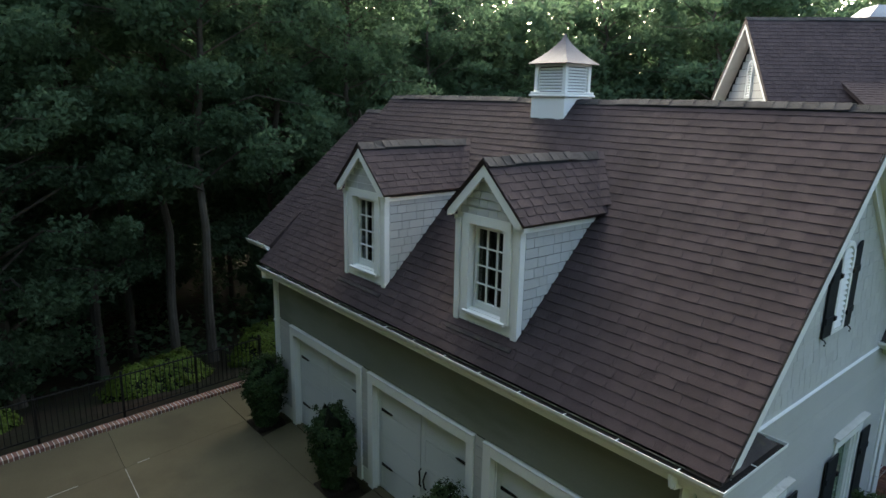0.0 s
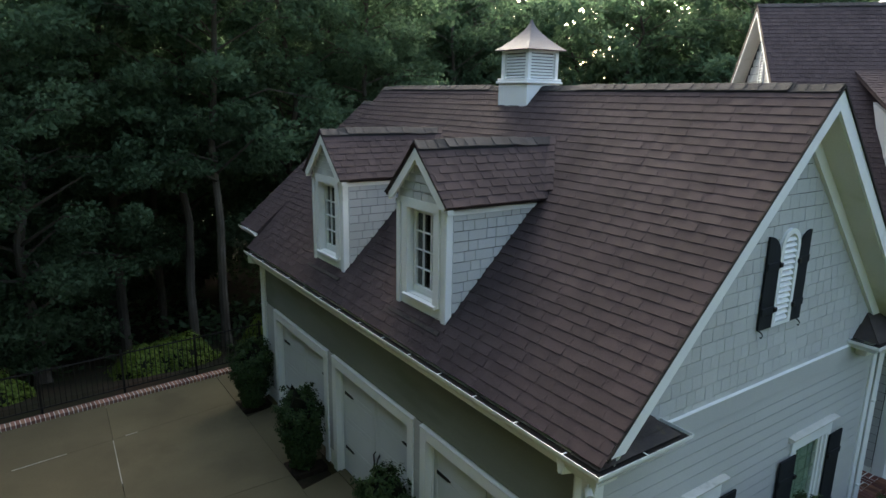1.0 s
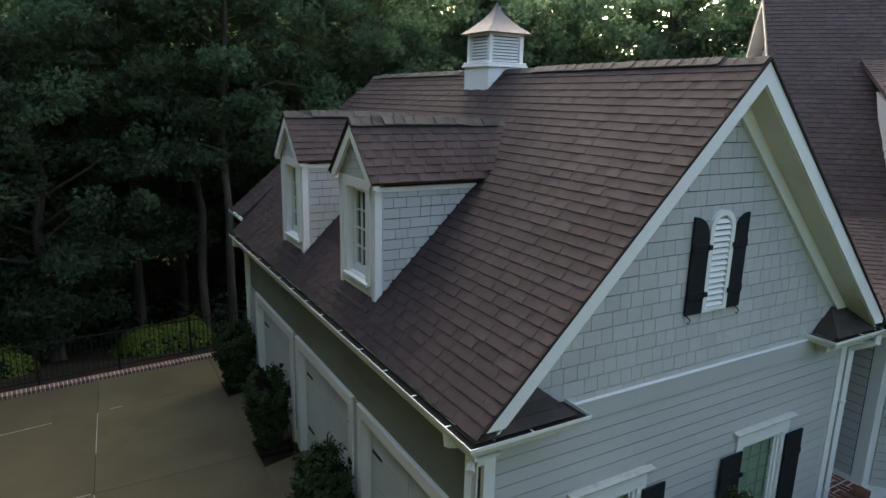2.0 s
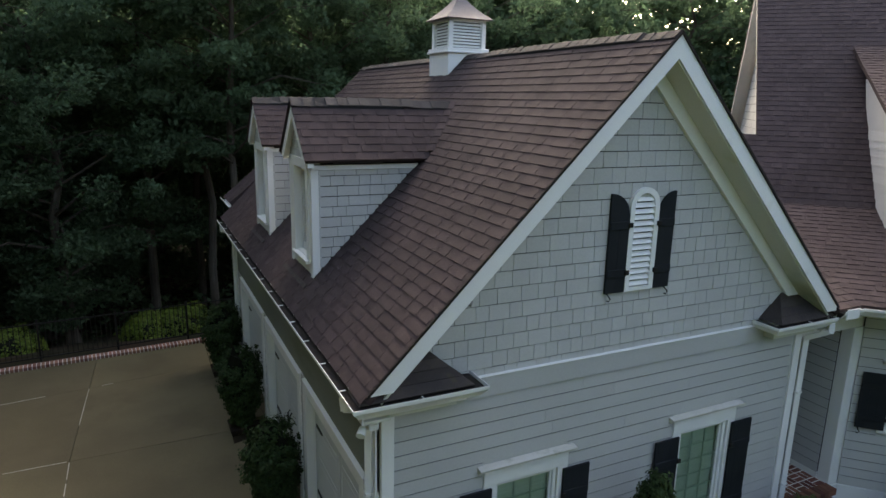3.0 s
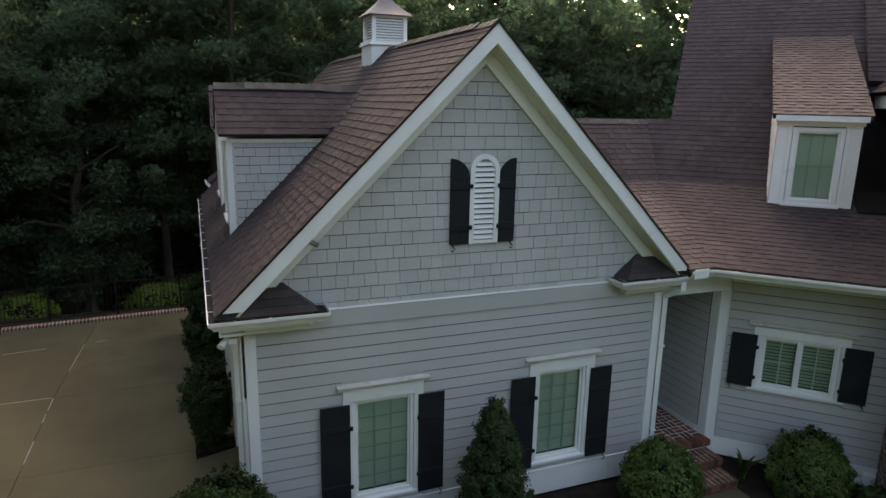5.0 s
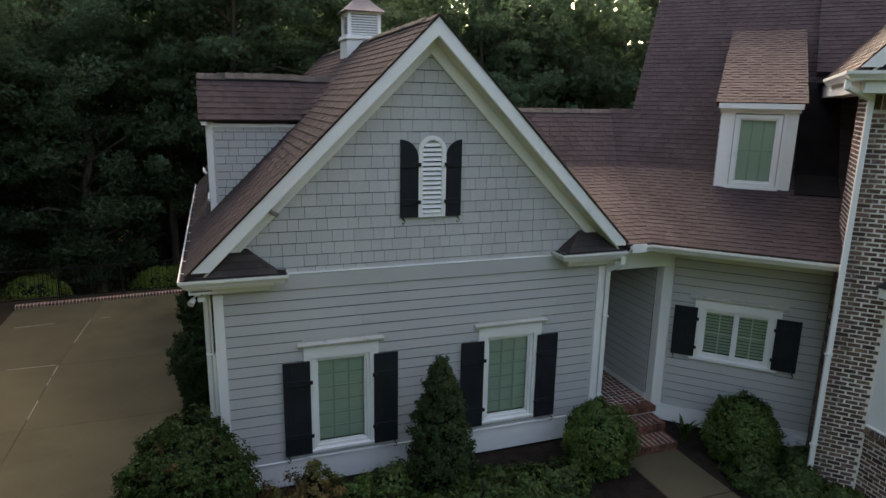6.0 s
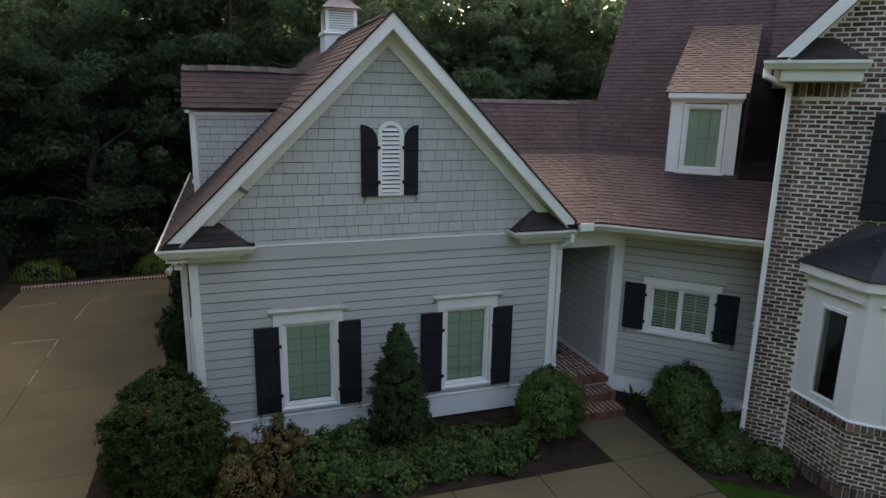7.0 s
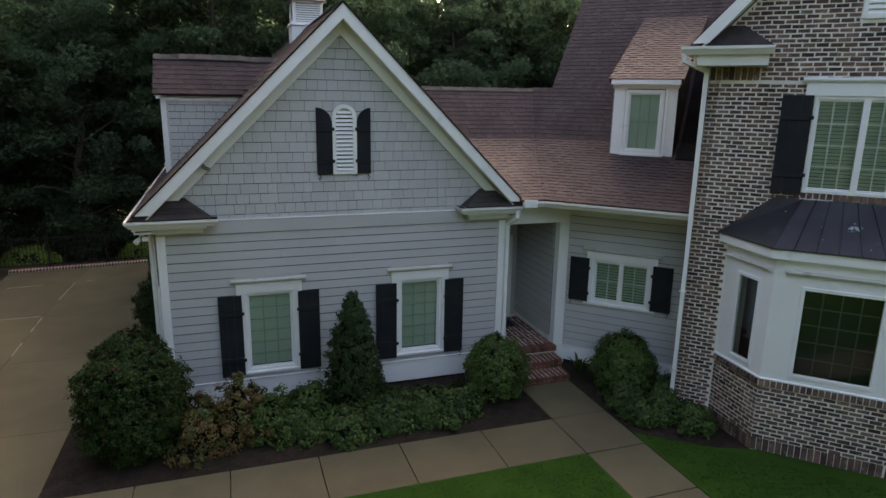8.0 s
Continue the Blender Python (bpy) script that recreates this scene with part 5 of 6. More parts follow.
# walls of the link: passage opening, angled wall
link = structure("wall_link", Matrix(), "white framed opening of the covered passage")
part("jamb", Shell().box(8.372, 8.50, 0.02, 0.15, 0.36, 3.27), SIDING, link)
part("header", Shell().box(6.86, 8.42, -0.03, 0.15, 3.27, 3.67, 0.005), TRIM, link)
part("post", Shell().box(8.15, 8.41, -0.055, 0.15, 0.40, 3.27, 0.006), TRIM, link)
part("post", Shell().box(6.84, 6.90, -0.02, 0.15, 0.36, 3.27, 0.006), TRIM, link)
part("plinth", Shell().box(8.165, 8.46, -0.075, 0.15, -0.05, 0.398, 0.004), TRIM, link)
part("eave_soffit", Shell().prism([(6.9, -0.36), (7.52, -0.36), (9.72, -2.50), (10.2, -2.0), (8.5, 0.1), (6.9, 0.1)], 3.67, 3.70, "z"), SOFFIT, link)
part("eave_fascia", Shell().sweep([(0.0, 0.0), (0.0, 0.16), (-0.03, 0.16), (-0.03, 0.0)], [(6.98, -0.355, 3.70), (7.525, -0.355, 3.70), tuple(U45 @ Vector((3.05, 0.125, 3.70)))]), TRIM, link)
ANG = pose(8.40, -0.05, 0, 0, 0, -45)
w3 = (0.57, 1.80, 1.53, 2.515)
wall_angled = structure("wall_angled", ANG, "grey lap sided angled wall", wall_core((0, 2.72, -0.3, 3.67), [w3], 0.16), PAPERSHADE)
part("frieze_board", Shell().box(0, 2.72, -0.058, 0, 3.43, 3.67, 0.004), SOFFIT, wall_angled, "cream frieze board under the eave")
pieces("siding_board", wall_angled, SIDING, lap_rows(0.0, 2.72, 0.41, 3.43, 0.170, [(w3[0] - 0.13, w3[1] + 0.13, w3[2] - 0.05, w3[3] + 0.16)], seed=6), (1, 2), m=STAND)
part("skirt_board", Shell().box(0.0, 2.70, -0.035, 0, 0.05, 0.38, 0.004), TRIM, wall_angled)
part("skirt_cap", Shell().prism([(0, 0.38), (-0.05, 0.38), (-0.05, 0.395), (0, 0.41)], 0.0, 2.7, "x"), TRIM, wall_angled)
ob = structure("window_3", ANG, "white double window with slatted blinds")
window_unit(ob, *w3, 2, 2, lites=2, tilt=0.32)
cap_and_casing(ob, *w3, 0.225, side=0.13, head=0.16)
shutter(ANG @ pose(0.085, -0.045, 0), 0.42, 1.535, 2.52, label="short black wooden board shutter")
shutter(ANG @ pose(1.85, -0.045, 0), 0.41, 1.535, 2.52, hinge=-1, label="short black wooden board shutter")

# passage
PASS = pose(8.17, 4.2, 0, 0, 0, -90)
wall_pass = structure("wall_passage", PASS, "grey lap sided wall of the covered passage", wall_core((2.15, 4.05, 0.0, 3.5), [], 0.14), PAPERSHADE)
pieces("siding_board", wall_pass, SIDING, lap_rows(2.15, 4.04, 0.55, 3.3, 0.170, [], seed=7), (3, 2), m=STAND)
part("baseboard", Shell().box(2.15, 4.04, -0.03, 0, 0.40, 0.55), TRIM, wall_pass)
END = pose(RW, 2.05, 0)
structure("wall_passage_end", END, "shaded end wall of the passage", wall_core((0, 8.17 - RW, 0.0, 3.5), [(0.17, 1.08, 0.4, 2.45)], 0.14), SIDING)
ob = structure("door_4", END, "white panelled side door with a dark knob")
part("leaf", Shell().box(0.175, 1.075, 0.03, 0.07, 0.445, 2.445), TRIM, ob)
for q in ((0.28, 0.57, 0.62, 1.3), (0.68, 0.97, 0.62, 1.3), (0.28, 0.57, 1.47, 2.3), (0.68, 0.97, 1.47, 2.3)):
    part("panel", Shell().box(q[0], q[1], 0.018, 0.03, q[2], q[3], 0.006), TRIM, ob)
part("knob", Shell().tube([(1.0, 0.03, 1.42), (1.0, -0.03, 1.42)], 0.03, 10), IRON, ob, "dark door knob")
for q in ((0.07, 0.17, 0.44, 2.55), (1.08, 1.18, 0.44, 2.55), (0.17, 1.08, 2.45, 2.55)):
    part("door_casing", Shell().box(q[0], q[1], -0.03, 0.02, q[2], q[3], 0.004), TRIM, ob)
# ceiling darkened by colour so that the passage reads as shaded
structure("ceiling", Matrix(), "ceiling of the passage, coloured dark for the shade inside", Shell().box(6.83, 8.17, 0.15, 2.05, 3.28, 3.34), CEILSHADE)
thing("door_mat", pose(7.42, 1.5, 0.446), "black rubber door mat on the brick floor", "mat", shell=Shell().box(-0.38, 0.38, -0.30, 0.30, 0, 0.018, 0.006), mat=BLACK)

porch = structure("porch_floor", Matrix(), "red brick passage floor with pale joints", Shell().box(6.84, 8.16, -0.17, 2.05, -0.3, 0.433), MORTAR)
rows = []
rnd = random.Random(5)
yy, k = -0.43, 0
rows += [(6.90 + i * 0.105, 6.993 + i * 0.105, -0.22, -0.02, 0.33, 0.33, 0.445, 0.445) for i in range(12)]
yy = -0.01
while yy < 1.85:
    for j in range(6):
        xx = 6.885 + 0.212 * j
        for e in (0, 0.106):
            a, b, c, d = (xx, xx + 0.187, yy + e, yy + e + 0.081) if (j + k) % 2 else (xx + e, xx + e + 0.081, yy, yy + 0.187)
            rows.append((a, b, c, d, 0.36, 0.36, 0.44 + rnd.uniform(-0.002, 0.002), 0.44))
    yy += 0.212
    k += 1
pieces("brick", porch, REDBRICK, rows, (7.5, 0))
for n, (y0, y1, z, xa, xb) in enumerate(((-0.60, -0.19, 0.28, 6.95, 8.10), (-1.02, -0.58, 0.11, 6.93, 8.06))):
    st = structure("step_%d" % (n + 1), Matrix(), "red brick step with pale mortar joints", Shell().box(xa, xb, y0 + 0.03, y1, -0.3, z - 0.007), MORTAR)
    rows, x = [], xa
    while x < xb - 0.05:
        for c, d in ((y0, y0 + 0.2), (y0 + 0.212, y1 + 0.02)):
            rows.append((x + 0.004, min(x + 0.093, xb), c, d, z - 0.11, z - 0.11, z + rnd.uniform(-0.003, 0.003), z))
        rows.append((x + 0.001, min(x + 0.103, xb), y0 + 0.012, y0 + 0.1, -0.1, -0.1, z - 0.125, z - 0.125))
        x += 0.106
    pieces("brick", st, REDBRICK, rows, (7.5, -1))

# ---- brick wing ----
BRK = pose(9.45, -2.83, 0, 0, 0, -45)
BW, CX = 4.62, 2.31
bwin = (1.56, 3.06, 4.43, 6.03)
gable_top = [(-0.09, 6.5), (BW, 6.5), (BW, 6.98), (CX, 6.98 + 1.1 * CX), (-0.09, 6.90)]
wall_brick = structure("wall_brick", BRK, "tumbled brown brick wall with pale mortar", wall_core((-0.09, BW, -0.3, 6.5), [bwin], 0.25, gable_top), MORTAR)
COURSE, BL_ = 0.0745, 0.196


def brick_rows(x0, x1, z0, z1, holes, seed, span=None):
    rnd, rows, n = random.Random(seed), [], 0
    z = z0
    while z < z1 - 0.03:
        spans = [(x0, x1) if span is None else span(z + 0.05)]
        for h in holes:
            if h[2] < z + 0.05 and h[3] > z + 0.025:
                spans = minus(spans, h[0], h[1])
        for u0, u1 in spans:
            u = x0 - (BL_ / 2 if n % 2 else 0)
            while u < u1:
                a, b = max(u, u0), min(u + BL_ - 0.021, u1)
                if b - a > 0.03:
                    o = rnd.uniform(-0.003, 0.004)
                    rows.append((a + rnd.uniform(-0.002, 0.006), b - rnd.uniform(-0.002, 0.008), z + rnd.uniform(-0.002, 0.005), z + COURSE - 0.019 + rnd.uniform(-0.004, 0.002), 0, 0, 0.006 + o, 0.006 + o + rnd.uniform(-0.002, 0.003)))
                u += BL_
        z += COURSE
        n += 1
    return rows


bay_hole = (0.52, 4.10, -0.5, 3.75)
front_rows = brick_rows(-0.09, BW, -0.1, 6.26, [(bwin[0] - 0.0, bwin[1], bwin[2] - 0.09, bwin[3] + 0.3), bay_hole], 41)
front_rows += [(x, x + 0.085, 6.275, 6.49, 0, 0, 0.012, 0.012) for x in np.arange(-0.08, 0.66, 0.0985)]
front_rows += brick_rows(0.72, BW, 6.275, 6.49, [], 45)
front_rows += brick_rows(-0.09, BW, 6.505, 9.3, [(2.03, 2.59, 7.2, 8.13)], 42, lambda z: (max(-0.09, (z - 6.96) / 1.1), BW - max(0, (z - 6.96) / 1.1)))
front_rows += [(x, x + 0.085, bwin[2] - 0.10, bwin[2] - 0.005, 0, 0, 0.03, 0.03) for x in np.arange(bwin[0] - 0.1, bwin[1] + 0.1, 0.0985)]
pieces("brick", wall_brick, BRICK, front_rows, (0.6, 4.5), m=STAND, worn=0.005)
RET = BRK @ pose(-0.09, 1.6, 0, 0, 0, -90)
wall_ret = structure("wall_brick_return", RET, "tumbled brown brick side wall with pale mortar", wall_core((0, 1.6, -0.3, 6.5), [], 0.2), MORTAR)
pieces("brick", wall_ret, BRICK, brick_rows(0, 1.6, -0.1, 6.48, [], 43), (1, 4.5), cap=200, m=STAND, worn=0.005)
ob = structure("window_4", BRK, "white double window with pale blinds in the brick wall")
window_unit(ob, *bwin, 3, 4, lites=2, tilt=0.5)
part("head_board", Shell().box(bwin[0] - 0.14, bwin[1] + 0.14, -0.05, 0, 6.03, 6.24, 0.004), TRIM, ob)
part("cap_moulding", Shell().prism([(0, 6.24), (-0.06, 6.24), (-0.10, 6.28), (-0.10, 6.30), (0, 6.33)], bwin[0] - 0.2, bwin[1] + 0.2, "x"), TRIM, ob)
shutter(BRK @ pose(1.09, -0.02, 0), 0.46, 4.40, 6.04, label="tall black wooden board shutter on brick")
shutter(BRK @ pose(3.08, -0.02, 0), 0.46, 4.40, 6.04, hinge=-1, label="tall black wooden board shutter on brick")
v = thing("gable_vent", BRK, "white square louvre vent in the brick gable", "vent")
part("vent_frame", Shell().box(2.04, 2.11, -0.04, 0, 7.22, 8.12).box(2.51, 2.58, -0.04, 0, 7.22, 8.12).box(2.11, 2.51, -0.04, 0, 7.22, 7.29).box(2.11, 2.51, -0.04, 0, 8.05, 8.12), TRIM, v)
for i in range(9):
    part("slat", Shell().prism([(-0.035, 7.28 + i * 0.085), (-0.029, 7.276 + i * 0.085), (0.0, 7.335 + i * 0.085), (-0.006, 7.34 + i * 0.085)], 2.11, 2.51, "x"), TRIM, v)

roof_brick = structure("roof_brick_wing", BRK, "brown shingle roof of the brick wing")
zt = lambda x: 6.80 + 1.1 * (x + 0.45 if x <= CX else 2 * CX + 0.45 - x)
for s in (-1, 1):
    m = slope_frame((CX + s * (CX + 0.45), -0.45, 6.80), (-s, 0), 1.1)
    Ls = (CX + 0.45) * math.sqrt(1 + 1.1 ** 2)
    a, b = (-6.5, 0) if s < 0 else (0, 6.5)
    part("roof_deck", Shell().box(a, b, 0, Ls, -0.08, 0), SHINGLE, roof_brick, m=m)
    pieces("shingle", roof_brick, SHINGLE, shingle_rows(lambda q: [(a, b)], 0, Ls - 0.02, seed=51, uneven=True), (0, 0), cap=0, m=m)
    X = lambda d: CX + s * d
    part("rake_fascia", Shell().prism([(CX, zt(CX) - 0.02), (X(2.69), zt(CX + 2.69) - 0.02), (X(2.44), zt(CX + 2.69) - 0.02), (CX, zt(CX) - 0.28)], -0.48, -0.44), TRIM, roof_brick, "white rake board")
    part("rake_soffit", Shell().prism([(CX, zt(CX) - 0.22), (X(2.64), zt(CX + 2.64) - 0.22), (X(2.64), zt(CX + 2.64) - 0.27), (CX, zt(CX) - 0.27)], -0.44, -0.001), TRIM, roof_brick)
    lo, hi = sorted((X(2.70), X(1.50)))
    part("return_fascia", Shell().box(lo + 0.1 * (s < 0), hi - 0.1 * (s > 0), -0.40, -0.001, 6.50, 6.70, 0.004), SOFFIT, roof_brick)
    part("eave_soffit", Shell().box(*sorted((X(2.70), X(2.32))), 0.0, 6.0, 6.5, 6.76), TRIM, roof_brick)
    lo, hi = sorted((X(2.79), X(1.42)))
    part("return_roof", Shell().convex([(lo, -0.45, 6.80), (hi, -0.45, 6.80), (hi, -0.002, 6.80), (lo, -0.002, 6.80), (X(1.93), -0.002, 7.17), (X(2.2), -0.002, 7.17)], [(0, 1, 4, 5) if s < 0 else (0, 1, 4, 5), (1, 2, 4) if s < 0 else (1, 2, 5), (0, 1, 2, 3), (2, 3, 5, 4), (3, 0, 5) if s < 0 else (3, 0, 4)]), DAMP, roof_brick)
gutter([tuple(BRK @ Vector(p)) for p in ((-0.42, 3.0, 6.68), (-0.42, -0.40, 6.68), (0.88, -0.40, 6.68))], "white gutter on the brick wing return", debris=False)
downspout([tuple(BRK @ Vector(p)) for p in ((-0.50, -0.38, 6.68), (-0.50, -0.38, 6.58), (-0.14, -0.06, 6.42), (-0.14, -0.06, 0.35))])

# bay window
bay = structure("bay_window", BRK, "white panelled bay window on a brick base with a dark metal roof")
BP = [(0.55, 0.0), (1.31, -0.87), (3.31, -0.87), (4.07, 0.0)]
ZS, ZT = 1.29, 3.44
for i, (p, q) in enumerate(zip(BP, BP[1:])):
    P, Q = Vector((*p, 0)), Vector((*q, 0))
    L = (Q - P).length
    ang = math.degrees(math.atan2(Q.y - P.y, Q.x - P.x))
    fr = pose(P.x, P.y, 0, 0, 0, ang)
    base = part("bay_base", Shell().box(0, L, -0.028, 0.12, ZS - 0.112, ZS - 0.018).box(0, L, 0.0, 0.12, -0.3, ZS - 0.112), MORTAR, bay, "brown brick base of the bay", m=fr)
    rr = brick_rows(0, L, 0.19, ZS - 0.12, [], 44 + i)
    rr += [(x, x + 0.086, -0.05, 0.18, 0, 0, 0.02, 0.02) for x in np.arange(0.0, L - 0.05, 0.0985)]
    sills = [(x, x + 0.074, ZS - 0.115, ZS - 0.012, -0.05, -0.05, 0.045, 0.035) for x in np.arange(0.0, L - 0.03, 0.090)]
    pieces("brick", base, BRICK, rr, (L / 2, 1), m=STAND, worn=0.005)
    pieces("brick", base, BRICK, sills, (L / 2, 1), m=STAND)
    win_w = ((0.33, 0.90), (0.42, 1.63), (0.25, 0.82))[i]
    win_z = (ZS + 0.12, 3.0)
    wl = part("bay_wall", wall_core((0, L, ZS, ZT), [(*win_w, *win_z)], 0.1), TRIM, bay, "white bay wall", m=fr)
    sh = Shell()
    for a, b, c, d in ((win_w[0], win_w[0] + 0.06, *win_z), (win_w[1] - 0.06, win_w[1], *win_z), (win_w[0] + 0.06, win_w[1] - 0.06, win_z[0], win_z[0] + 0.06), (win_w[0] + 0.06, win_w[1] - 0.06, win_z[1] - 0.06, win_z[1])):
        sh.box(a, b, -0.02, 0.06, c, d, 0.005)
    part("sash", sh, TRIM, wl)
    pn = part("pane", Shell().box(win_w[0] + 0.06, win_w[1] - 0.06, 0.02, 0.026, win_z[0] + 0.06, win_z[1] - 0.06), GLASS, wl)
    pn.visible_shadow = False
    if i == 1:
        for j in range(1, 4):
            x = win_w[0] + 0.06 + (win_w[1] - win_w[0] - 0.12) * j / 4
            part("muntin", Shell().box(x - 0.01, x + 0.01, 0.03, 0.04, win_z[0] + 0.06, win_z[1] - 0.06), MUNTIN, wl)
        for j in range(1, 5):
            z = win_z[0] + 0.06 + (win_z[1] - win_z[0] - 0.12) * j / 5
            part("muntin", Shell().box(win_w[0] + 0.06, win_w[1] - 0.06, 0.0305, 0.0395, z - 0.01, z + 0.01), MUNTIN, wl)
    part("sill", Shell().prism([(0.02, ZS), (-0.03, ZS), (-0.032, ZS + 0.022), (0.02, ZS + 0.045)], 0.0, L, "x"), TRIM, wl)
    part("cap_moulding", Shell().prism([(0, 3.185), (-0.05, 3.185), (-0.075, 3.225), (0, 3.255)], (0.04, 0.16, 0.08)[i], L - (0.08, 0.16, 0.04)[i], "x"), CAPPAINT, wl)
# solid near-black block that paints the unlit room of the bay
part("room", Shell().prism([(0.78, 0.20), (1.42, -0.62), (3.2, -0.62), (3.84, 0.20)], ZS - 0.1, ZT, "z"), UNLIT_VENT_BLACK, bay, "near-black backing for the unlit room behind the glass")
eave = [(0.38, 0.0), (1.235, -0.99), (3.385, -0.99), (4.24, 0.0)]
part("bay_fascia", Shell().prism(eave, ZT, 3.595, "z"), TRIM, bay)
ev = [(0.34, 0.0), (1.215, -1.02), (3.405, -1.02), (4.28, 0.0)]
rs = Shell()
rs.v = [(x, y, 3.60) for x, y in ev] + [(1.16, 0.0, 4.31), (1.6, -0.06, 4.31), (3.02, -0.06, 4.31), (3.46, 0.0, 4.31)] + [(x, y, 3.622) for x, y in ev]
rs.f = [[0, 3, 2, 1], [8, 9, 5, 4], [9, 10, 6, 5], [10, 11, 7, 6], [0, 1, 9, 8], [1, 2, 10, 9], [2, 3, 11, 10], [4, 5, 6, 7]]
part("metal_roof", rs, SEAM, bay, "dark standing seam metal roof")
for i in range(0, 8):
    x0_, x1_ = 1.215 + 2.19 * i / 7, 1.6 + 1.42 * i / 7
    part("seam", Shell().tube([(x0_, -1.01, 3.635), (x1_, -0.07, 4.32)], 0.013, 5), SEAM, bay)

# dried pale splashes on the metal roof
rnd = random.Random(14)
marks = Shell()
for i in range(26):
    a, d = rnd.uniform(0, 6.28), abs(rnd.gauss(0, 0.09))
    cx, cy, r = d * math.cos(a), d * math.sin(a) * 0.8, rnd.uniform(0.006, 0.022) * (1.3 if d < 0.06 else 0.8)
    if i > 20:
        cx, cy, r = rnd.uniform(-1.0, 0.9), rnd.uniform(-0.45, 0.4), rnd.uniform(0.008, 0.013)
    marks.prism([(cx + r * rnd.uniform(0.6, 1.2) * math.cos(k * 0.9), cy + r * rnd.uniform(0.6, 1.2) * math.sin(k * 0.9)) for k in range(7)], 0.004, 0.0065, "z")
part("splash_mark", marks, SPLASH, bay, "pale dried splash marks", m=slope_frame((2.36, -0.54, 3.966), (0, 1), 0.717))


# ---- plants ----
def leaf_quads(P, N, size, rng, flat=0.5, long=1.6):
    """One four-cornered leaf at each place P, facing about N."""
    n = len(P)
    N = N + flat * rng.normal(size=(n, 3))
    N /= np.linalg.norm(N, axis=1)[:, None] + 1e-9
    a = np.cross(N, rng.normal(size=(n, 3)))
    a /= np.linalg.norm(a, axis=1)[:, None] + 1e-9
    b = np.cross(N, a)
    s = (size * rng.uniform(0.6, 1.35, n))[:, None]
    A, B = a * s * long * 0.5, b * s * 0.5
    return np.stack([P - A, P - 0.1 * A + B - 0.15 * s * N, P + A, P - 0.1 * A - B - 0.15 * s * N], axis=1)


def lump(points, seed, amount):
    """Points pushed in and out by slow noise, for an uneven outline."""
    return np.array([1 + amount * noise.noise(Vector(p) * 1.0 + Vector((seed, seed * 1.7, 0))) for p in points])


